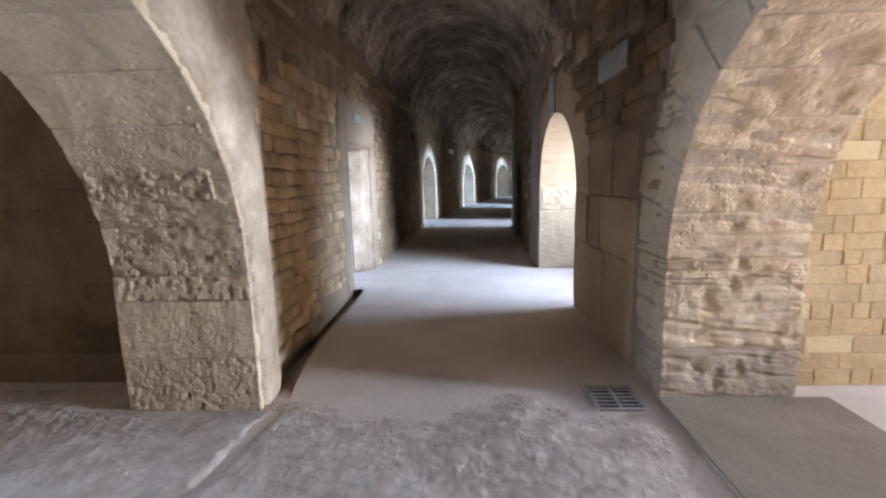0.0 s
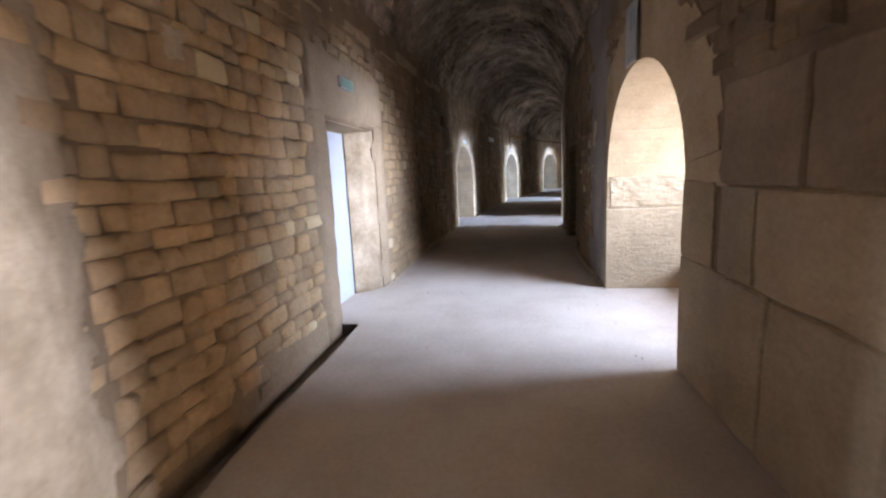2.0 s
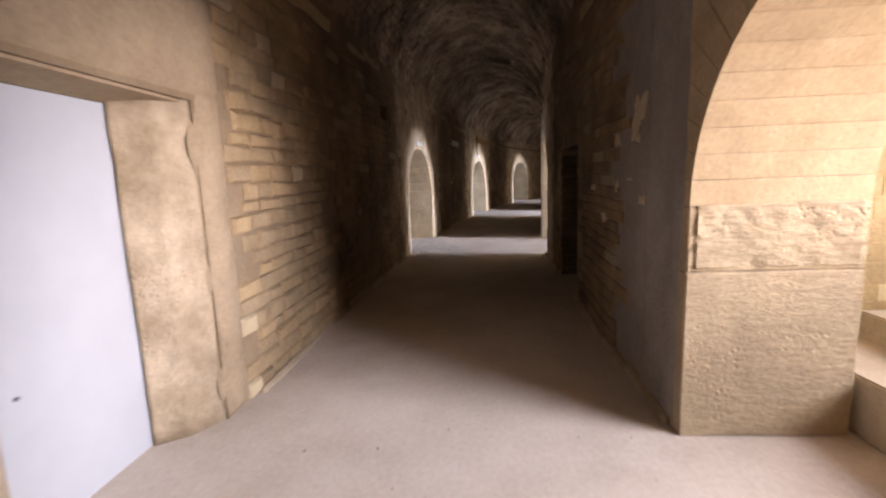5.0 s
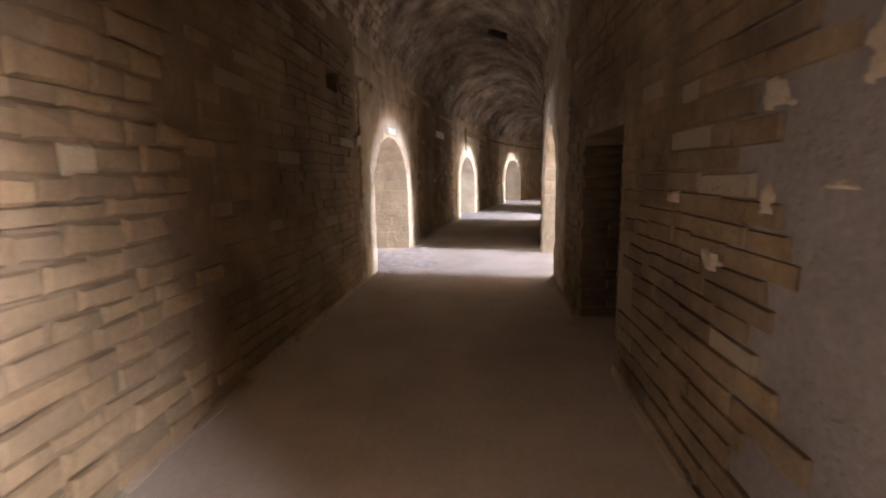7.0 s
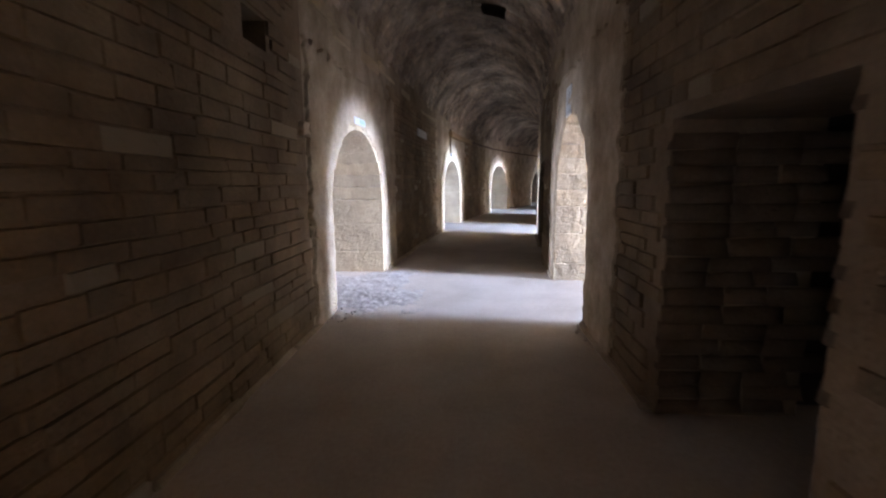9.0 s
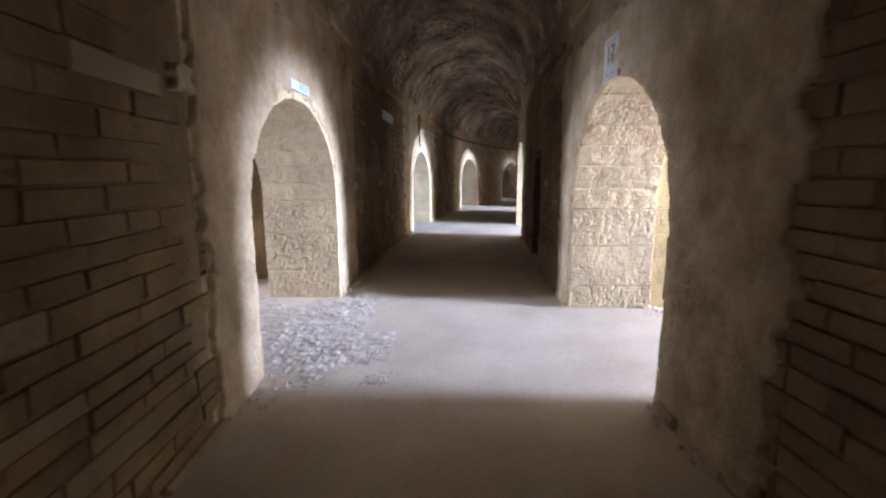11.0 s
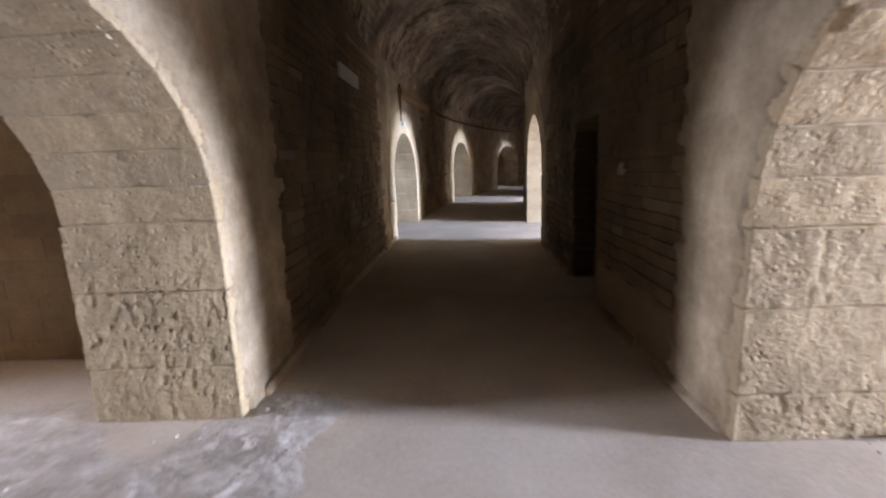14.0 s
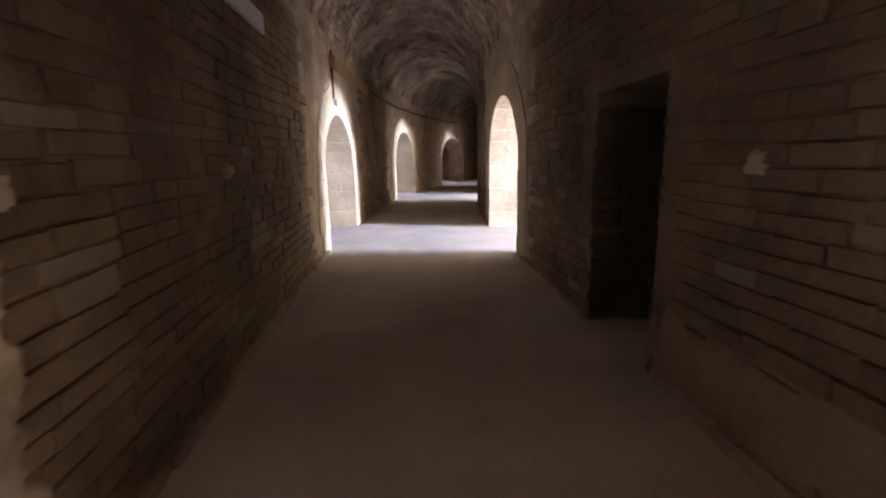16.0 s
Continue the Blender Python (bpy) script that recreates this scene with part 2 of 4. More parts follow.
class Arch:
    def __init__(self, y0, y1, spring, apex):
        self.y0, self.y1, self.spring, self.apex = y0, y1, spring, apex
        self.mid, self.half = (y0 + y1) / 2, (y1 - y0) / 2

    def height(self, y):
        s = max(0.0, 1 - ((y - self.mid) / self.half) ** 2)
        return self.spring + (self.apex - self.spring) * math.sqrt(s)

    def ring(self, a, out=0.0):
        """Point (y, z) of the curve at angle a from the far springing, pushed out radially."""
        y, z = self.mid + self.half * math.cos(a), self.spring + (self.apex - self.spring) * math.sin(a)
        n = Vector((math.cos(a) * (self.apex - self.spring), math.sin(a) * self.half)).normalized()
        return y + n.x * out, z + n.y * out


class Slot:
    def __init__(self, y0, y1, top, sill=-0.3):
        self.y0, self.y1, self.top, self.sill = y0, y1, top, sill

    def height(self, y):
        return self.top


ARCH_L = [Arch(-0.3, 2.74, 0.92, 2.44), Arch(13.85, 16.05, 1.19, 2.15), Arch(22.6, 25, 1.1, 2.14), Arch(30.5, 33, 1.1, 2.25), Arch(36.7, 39.1, 1.1, 2.25)]
ARCH_R = [Arch(0.1, 2.88, 0.95, 2.36), Arch(5.04, 7.25, 1.28, 2.29), Arch(13.2, 15.4, 1.1, 2.24), Arch(21.4, 23.9, 1.2, 2.35), Arch(29, 31.4, 1.2, 2.35), Arch(35.5, 37.7, 1.2, 2.35)]
DOOR_SLOT = Slot(5.93, 7.40, 1.97)
HOLES_L = [Slot(3.6, 3.73, 2.6, 2.3), Slot(12.05, 12.42, 2.68, 2.45), Slot(13.16, 13.225, 1.24, 0.92)]
NICHES = [Slot(10.22, 11.45, 1.80), Slot(17.78, 18.75, 1.87)]


def place(face, side, y, z, depth=0.0):
    """A point on a wall's face, pushed depth metres into the wall. side -1: left wall."""
    d = (face(y + 0.02) - face(y - 0.02)) / 0.04
    n = Vector((1.0, -d, 0)).normalized() * side
    return Vector((face(y), y, z)) + n * depth


def frame_at(face, side, y):
    d = (face(y + 0.05) - face(y - 0.05)) / 0.1
    t = Vector((d, 1.0, 0)).normalized()
    n = Vector((-side * t.y, side * t.x, 0))
    return t, n      # along the wall, into the corridor


def wall_shell(name, face, side, y0, y1, openings, rendered, mat, label):
    cuts = set(np.round(np.arange(y0, y1 + 0.01, 0.25), 3))
    for o in openings:
        k = 22 if isinstance(o, Arch) else 2
        for i in range(k + 1):
            c = o.mid - o.half * math.cos(math.pi * i / k) if isinstance(o, Arch) else o.y0 + (o.y1 - o.y0) * i / k
            cuts.add(round(float(c), 3))
    ys = sorted(c for c in cuts if y0 <= c <= y1)
    verts, faces = [], []

    def quad(*ps):
        i = len(verts)
        verts.extend(ps)
        faces.append(tuple(range(i, i + len(ps))))
    for a, b in zip(ys[:-1], ys[1:]):
        o = next((o for o in openings if o.y0 - 1e-4 <= (a + b) / 2 <= o.y1 + 1e-4), None)
        za, zb = (o.height(a), o.height(b)) if o else (-0.3, -0.3)
        for depth in (0.0, WALL):
            rows = 6
            for i in range(rows):
                p = [place(face, side, y, z0 + (TOP - z0) * k / rows, depth) for y, z0, k in ((a, za, i), (b, zb, i), (b, zb, i + 1), (a, za, i + 1))]
                quad(*p)
        quad(place(face, side, a, TOP), place(face, side, b, TOP), place(face, side, b, TOP, WALL), place(face, side, a, TOP, WALL))
        if o:
            quad(place(face, side, a, za), place(face, side, b, zb), place(face, side, b, zb, WALL), place(face, side, a, za, WALL))
            if isinstance(o, Slot) and o.sill > 0:
                k = o.sill
                for depth in (0.0, WALL):
                    quad(place(face, side, a, -0.3, depth), place(face, side, b, -0.3, depth), place(face, side, b, k, depth), place(face, side, a, k, depth))
                quad(place(face, side, a, k), place(face, side, b, k), place(face, side, b, k, WALL), place(face, side, a, k, WALL))
    for o in openings:
        for y in (o.y0, o.y1):
            z, k = o.height(y), o.sill if isinstance(o, Slot) else -0.3
            quad(place(face, side, y, k), place(face, side, y, z), place(face, side, y, z, WALL), place(face, side, y, k, WALL))
    bm = bmesh.new()
    vs = [bm.verts.new(v) for v in verts]
    for f in faces:
        fc = bm.faces.new([vs[i] for i in f])
        c = fc.calc_center_median()
        fc.material_index = next((k for a, b, k in rendered if a < c.y < b), 0)
    bmesh.ops.remove_doubles(bm, verts=bm.verts, dist=0.0005)
    ob = part(name, bm, mat)
    ob.data.materials.append(M_PLASTER)
    ob.data.materials.append(M_GREY_RENDER)
    return tagged(ob, label, "wall", kind="structure")


wall_left = wall_shell("wall_left", LEFT, -1, -7, 42, ARCH_L + [DOOR_SLOT] + HOLES_L, ((-7, 3.3, 1), (13.1, 16.7, 1), (21.4, 26.0, 1), (29.3, 42, 1)), M_MORTAR, "old coursed rubble stone wall of the vaulted gallery")
wall_right = wall_shell("wall_right", RIGHT, 1, -7, 42, ARCH_R + NICHES, ((-7, 3.0, 1), (7.2, 8.75, 2), (12.4, 15.9, 1), (20.6, 24.8, 1), (27.9, 42, 1)), M_MORTAR, "weathered limestone gallery wall with arched openings")


# ---- blocks ----
def rough_block(name, corners, mat, parent, cuts=4, amp=0.012, bevel=0.008, freq=7.0, label="", pocked=0.0, layers=0.0):
    """A worn stone block from eight corners: four of one end, then the four opposite."""
    bm = bmesh.new()
    vs = [bm.verts.new(c) for c in corners]
    for f in ((0, 1, 2, 3), (7, 6, 5, 4), (0, 4, 5, 1), (1, 5, 6, 2), (2, 6, 7, 3), (3, 7, 4, 0)):
        bm.faces.new([vs[i] for i in f])
    bmesh.ops.recalc_face_normals(bm, faces=bm.faces)
    bmesh.ops.bevel(bm, geom=list(bm.edges), offset=bevel, segments=1, affect="EDGES")
    for e in bm.edges:
        e.smooth = e.calc_face_angle(0.0) < 0.4
    if cuts:
        long_edges = [e for e in bm.edges if e.calc_length() > 0.06]
        bmesh.ops.subdivide_edges(bm, edges=long_edges, cuts=cuts, use_grid_fill=True)
    bm.normal_update()
    off = Vector((random.random() * 40, random.random() * 40, random.random() * 40))
    for v in bm.verts:
        p = v.co
        h = noise.fractal(p * freq + off, 0.8, 2.1, 4) * 0.6 + noise.noise(p * 2.2 + off) * 0.5
        d = amp * h
        if pocked:      # chisel pits, longer than wide
            n = noise.noise(Vector((p.x * 36, p.y * 36, p.z * 19)) + off)
            d -= 0.022 * pocked * max(0.0, n - 0.08) + 0.006 * pocked * max(0.0, noise.noise(p * 48 + off))
        if layers:      # soft beds of the stone eaten back between harder ones
            w = p.z + 0.05 * noise.noise(Vector((p.x * 1.6, p.y * 1.6, p.z * 3)) + off) + 0.04 * (p.x + p.y)
            q = noise.noise(Vector((p.x * 1.3, p.y * 1.3, w * 15)) + off) + 0.5 * noise.noise(Vector((p.x * 4, p.y * 4, w * 34)) + off)
            g = noise.noise(p * 9 + off)
            d -= layers * (0.045 * max(0.0, q) + 0.028 * max(0.0, g - 0.1))
        v.co += v.normal * d
    return part(name, bm, mat, parent, label, smooth=True)


def jamb_blocks(face, side, arch, far, courses, width, parent, amp, cuts, pocked=0.0, base=None, layers=0.0, mat=None):
    """Full-depth blocks of a pier beside an opening."""
    y_edge = arch.y1 if far else arch.y0
    s = 1 if far else -1
    for k, (z0, z1) in enumerate(zip(courses[:-1], courses[1:])):
        wdt = width * random.uniform(0.8, 1.25)
        prd = random.uniform(0.015, 0.024)
        ya, yb = y_edge - s * prd, y_edge + s * wdt
        cs = []
        for z in (z0 + 0.0015, z1 - 0.0015):
            cs += [place(face, side, ya, z, -prd), place(face, side, yb, z, -prd * 0.8), place(face, side, yb, z, WALL + 0.01), place(face, side, ya, z, WALL + 0.012)]
        rough_block("pier_block", cs, base if base and z0 == 0 else mat or M_ASHLAR, parent, cuts, amp, pocked=pocked[k] if isinstance(pocked, tuple) else pocked * random.uniform(0.5, 1.2), layers=layers)


def voussoirs(face, side, arch, parent, n, ring, amp, cuts, pocked=0.0, mat=None, even=False, layers=0.0, low=None):
    angs = [math.pi * i / n for i in range(n + 1)]
    for a0, a1 in zip(angs[:-1], angs[1:]):
        g = 0.0015
        prd = 0.01 if even else random.uniform(0.013, 0.019)
        cs = []
        dep = ring * random.uniform(0.9, 1.1)
        for d in (-prd, WALL + 0.012):
            for a, out in ((a0 + g, -0.008), (a1 - g, -0.008), (a1 - g, dep), (a0 + g, dep)):
                y, z = arch.ring(a, out)
                cs.append(place(face, side, y, z, d))
        rough_block("voussoir", cs, mat or M_ASHLAR, parent, cuts, amp, bevel=0.0012 if even else 0.007, pocked=low if low and a0 < 0.3 else pocked * random.uniform(0.4, 1.2), layers=layers if a0 < 1.4 else 0.0)


for i, a in enumerate(ARCH_L[:4]):
    near = i < 2
    cl = [0.0, 0.4, 0.82, 1.0] if i == 0 else [0.0, 0.36, 0.84, 1.25]
    cl = [c * a.spring / cl[-1] for c in cl]
    jamb_blocks(LEFT, -1, a, True, cl, 0.5, wall_left, 0.009 if near else 0.008, 64 if near else 1, ((0.7, 0.08, 0.9), 0.8)[i] if near else 0.0, mat=M_PIER)
    if i:
        jamb_blocks(LEFT, -1, a, False, cl, 0.5, wall_left, 0.01, 4 if near else 1)
    voussoirs(LEFT, -1, a, wall_left, 15, 0.5, 0.013 if near else 0.006, 32 if near else 1, 0.3 if near else 0.0, mat=M_PIER, low=1.3 if i == 0 else None)
for i, a in enumerate(ARCH_R[:4]):
    near = i < 3
    cl = [0.0, 0.36, 0.82, 0.95] if i == 0 else [0.0, 0.93, 1.28] if i == 1 else [0.0, 0.3, 0.83, 1.3]
    cl = [c * a.spring / cl[-1] for c in cl]
    amp = 0.004 if i == 1 else 0.008
    jamb_blocks(RIGHT, 1, a, True, cl, 0.5, wall_right, amp, (14 if i == 1 else 64) if near else 1, (0.3, 0.1, (0.5, 0.1, 0.45), 0.0)[i], M_GREY if i == 0 else None, (1.0, 0.0, 0.0, 0.0)[i], None if i == 1 else M_PIER)
    if i:
        jamb_blocks(RIGHT, 1, a, False, [0.0, 0.81, 1.31] if i == 1 else cl, 0.5, wall_right, 0.01, 4 if near else 1)
    voussoirs(RIGHT, 1, a, wall_right, 24 if i == 1 else 15, 0.5, 0.0015 if i == 1 else 0.012 if near else 0.006, (9 if i == 1 else 28) if near else 1, 0.0 if i == 1 else 0.25 if near else 0.0, M_WARM_RENDER if i == 1 else M_PIER, i == 1, (0.75, 0.0, 0.15, 0.0)[i])
# the broken impost and a pale patch of render on the first pier
cs = [place(LEFT, -1, y, z, d) for z, y0 in ((1.40, 2.64), (1.66, 2.545)) for y, d in ((y0, 0.1), (2.85, 0.1), (2.85, 0.84), (y0, 0.84))]
rough_block("impost", cs, M_PIER, wall_left, 50, 0.03, pocked=2.0, label="broken rough impost block")
# the ragged band of lost render on the stair arch's pier
a = ARCH_R[1]
cs = [place(RIGHT, 1, y, z, d) for z in (0.95, 1.285) for y, d in ((7.222, 0.02), (7.35, 0.02), (7.35, 0.84), (7.222, 0.84))]
rough_block("bare_stone_band", cs, M_ASHLAR, wall_right, 26, 0.016, pocked=0.9, label="rough bare stone where the render is lost")


# ---- ashlar courses of the right wall ----
def near_arch(arches, y, z, pad):
    for a in arches:
        if a.y0 - pad < y < a.y1 + pad:
            if z < a.spring + 0.02:
                return True
            e = ((y - a.mid) / (a.half + pad)) ** 2 + ((z - a.spring) / (a.apex - a.spring + pad)) ** 2
            if e < 1:
                return True
    return False


def ashlar(face, side, y0, y1, courses, parent, lmean, arches, pad):
    for z0, z1 in zip(courses[:-1], courses[1:]):
        y = y0
        while y < y1 - 0.08:
            e = min(y1, y + lmean * random.uniform(0.7, 1.35))
            if y1 - e < 0.2:
                e = y1
            if not near_arch(arches, (y + e) / 2, (z0 + z1) / 2, pad):
                prd = random.uniform(0.014, 0.026)
                cs = []
                for z in (z0 + 0.0015, z1 - 0.0015):
                    cs += [place(face, side, y + 0.004, z, -prd), place(face, side, e - 0.004, z, -prd), place(face, side, e - 0.004, z, 0.2), place(face, side, y + 0.004, z, 0.2)]
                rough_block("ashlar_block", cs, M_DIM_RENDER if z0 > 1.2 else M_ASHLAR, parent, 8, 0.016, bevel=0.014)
            y = e


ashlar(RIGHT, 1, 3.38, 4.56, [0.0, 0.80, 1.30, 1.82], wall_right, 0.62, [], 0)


# ---- rubble courses ----
def stone_shape(w, h, seed, dressed=False):
    """Corners of a worn rubble stone, or of a flatter dressed one; back at 0, face towards +z."""
    r = random.Random(seed)
    k = 0.35 if dressed else 1.0
    j = lambda s: r.uniform(-s, s) * k
    b = min(w, h) * 0.12 * k
    d = 0.035 if dressed else 0.05
    back, edge, front = [], [], []
    for sx, sy in ((-1, -1), (1, -1), (1, 1), (-1, 1)):
        x, y = sx * w / 2 + j(0.016), sy * h / 2 + j(0.011)
        back.append((x, y, -0.02))
        edge.append((x, y, d * 0.55 + j(0.005)))
        front.append((x - sx * b * r.uniform(0.7, 1.6), y - sy * b * r.uniform(0.6, 1.4), d + j(0.005)))
    v = back + edge + front + [(j(w * 0.1), j(h * 0.1), d + (0.0 if dressed else 0.006) + j(0.004))]
    f = []
    for i in range(4):
        k = (i + 1) % 4
        f += [(i, k, 4 + k, 4 + i), (4 + i, 4 + k, 8 + k, 8 + i), (8 + i, 8 + k, 12)]
    return v, f


SIZES = (0.13, 0.19, 0.26, 0.36, 0.48)
SHAPES = {(s, k): stone_shape(s - 0.006, 0.119, 10 * i + k) for i, s in enumerate(SIZES) for k in range(6)}
SHAPES.update({(s, k + 6): stone_shape(s - 0.004, 0.115, 10 * i + k, True) for i, s in enumerate(SIZES) for k in range(6)})


def shape_mesh(key, mat):
    v, f = SHAPES[key]
    me = bpy.data.meshes.new("stone")
    me.from_pydata(v, [], f)
    me.materials.append(mat)
    me.polygons.foreach_set("use_smooth", [key[1] < 6] * len(me.polygons))
    return me


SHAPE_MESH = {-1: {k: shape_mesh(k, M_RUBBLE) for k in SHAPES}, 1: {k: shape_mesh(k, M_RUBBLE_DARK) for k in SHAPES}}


def lay(y0, y1, z0, z1, blocked, hmean=0.125, seed=1, dressed=False, sizes=SIZES[1:4]):
    """Stones of a stretch of coursed rubble: (y, z, width, height, variant)."""
    r = random.Random(seed)
    out = []
    z = z0
    while z < z1 - 0.04:
        h = hmean * r.uniform(0.78, 1.28)
        y = y0 + r.uniform(-0.2, 0)
        while y < y1:
            s = r.choice(sizes)
            w = s * r.uniform(0.85, 1.15)
            yc, zc = y + w / 2, z + h / 2
            if yc - w / 2 > y0 - 0.03 and yc + w / 2 < y1 + 0.03 and not blocked(yc, zc, w) and r.random() > 0.006:
                out.append((yc, zc, w, h, (s, r.randrange(6) + (6 if dressed else 0))))
            y += w
        z += h
    return out


def stone_pose(face, side, yc, zc, w, h, key, r):
    t, n = frame_at(face, side, yc)
    m = Matrix((t, Vector((0, 0, 1)), n)).transposed().to_4x4()
    if m.determinant() < 0:
        m = Matrix((-t, Vector((0, 0, 1)), n)).transposed().to_4x4()
    q = 1.0 if key[1] < 6 else 0.55
    sag = 0.01 * math.sin(yc * 2.1 + zc * 0.8) + 0.005 * math.sin(yc * 5.3 + zc * 2)
    m.translation = Vector((face(yc), yc, zc + sag + r.uniform(-0.004, 0.004))) - n * (r.uniform(0.006, 0.036) if key[1] < 6 else r.uniform(0.012, 0.022))
    return m @ pose(0, 0, 0, r.uniform(-2.5, 2.5) * q, r.uniform(-2.5, 2.5) * q, r.uniform(-1.8, 1.8) * q) @ Matrix.Diagonal((w / key[0], h / 0.126, 1, 1))


def stones_single(face, side, stones, parent, seed=3):
    r = random.Random(seed)
    for yc, zc, w, h, key in stones:
        o = new("stone", SHAPE_MESH[side][key])
        o.parent = parent
        o.matrix_basis = stone_pose(face, side, yc, zc, w, h, key, r)


def stones_joined(name, face, side, stones, parent, mat, seed=4):
    r = random.Random(seed)
    verts, faces = [], []
    for yc, zc, w, h, key in stones:
        m = stone_pose(face, side, yc, zc, w, h, key, r)
        i = len(verts)
        v, f = SHAPES[key]
        verts += [m @ Vector(p) for p in v]
        faces += [tuple(i + k for k in q) for q in f]
    ob = mesh_object(name, verts, faces, mat, parent, smooth=False)
    ob["kind"] = "stuff"
    return ob


def blocked_left(y, z, w):
    if z > spring_at(y) - 0.04:
        return True
    for h in HOLES_L:
        if h.y0 - w / 2 < y < h.y1 + w / 2 and h.sill - 0.03 < z < h.top + 0.03:
            return True
    if 5.66 < y + w / 2 and y - w / 2 < 7.6 and z < 2.42:
        return True
    if (13.12 if z > 0.85 else 13.38) < y + w / 2 and y < 16.65 + 0.12 * math.sin(z * 5) or 21.5 < y < 25.9:
        return True
    return near_arch(ARCH_L, y, z, 0.42) or near_arch([Arch(-0.3, 2.74, 0.92, 2.44)], y, z, 0.6)


def blocked_right(y, z, w):
    if z > spring_at(y) - 0.04:
        return True
    for s in NICHES:
        if s.y0 - w / 2 < y < s.y1 + w / 2 and z < s.top + 0.06:
            return True
    if 2.9 < y < 5.2 and z < 1.82:
        return True
    if 7.2 < y < 8.5 + 0.12 * math.sin(z * 9) + 0.06 * math.sin(z * 23):
        return True
    if 12.5 + 0.1 * math.sin(z * 6) < y < 15.98 + 0.08 * math.sin(z * 4) or 20.7 < y < 24.7:
        return True
    return near_arch(ARCH_R, y, z, 0.5)


left_all = lay(2.95, 5.74, 0.02, SPRING - 0.05, blocked_left, 0.118, 11, sizes=SIZES[:2] + SIZES[1:3]) + lay(5.74, 7.5, 2.44, SPRING - 0.05, blocked_left, seed=14) + lay(7.5, 9.5, 0.02, 3.08, blocked_left, 0.11, 16, False, SIZES[1:4]) + lay(9.5, 29.5, 0.02, 3.08, blocked_left, 0.1, 13, True, SIZES[2:])
right_all = lay(2.95, 7.3, 0.02, SPRING - 0.02, blocked_right, 0.125, seed=12) + lay(7.3, 28.0, 0.02, 3.08, blocked_right, 0.1, 15, True, SIZES[1:])
left_near = [s for s in left_all if s[0] < 5.95 and 0.2 < s[1] < 2.5][:300]
right_near = [s for s in right_all if 8.4 < s[0] < 11.0 and s[1] < 2.6][:300]
keep_l, keep_r = set(left_near), set(right_near)
stones_single(LEFT, -1, left_near, wall_left)
stones_single(RIGHT, 1, right_near, wall_right)
# left courses: paler material up to y 9.8, darker one beyond
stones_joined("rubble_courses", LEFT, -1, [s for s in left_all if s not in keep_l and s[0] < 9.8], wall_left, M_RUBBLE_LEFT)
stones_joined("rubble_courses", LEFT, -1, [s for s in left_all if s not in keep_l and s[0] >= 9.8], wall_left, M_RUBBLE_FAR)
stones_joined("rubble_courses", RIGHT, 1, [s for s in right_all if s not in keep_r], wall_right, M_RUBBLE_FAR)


# ---- vault ----
def vent(p, pad=0.0):
    """Whether p lies in the square opening near the crown of the vault."""
    return p.z > 3.6 and 0.68 - pad < p.x < 1.12 + pad and 17.1 - pad < p.y < 17.65 + pad


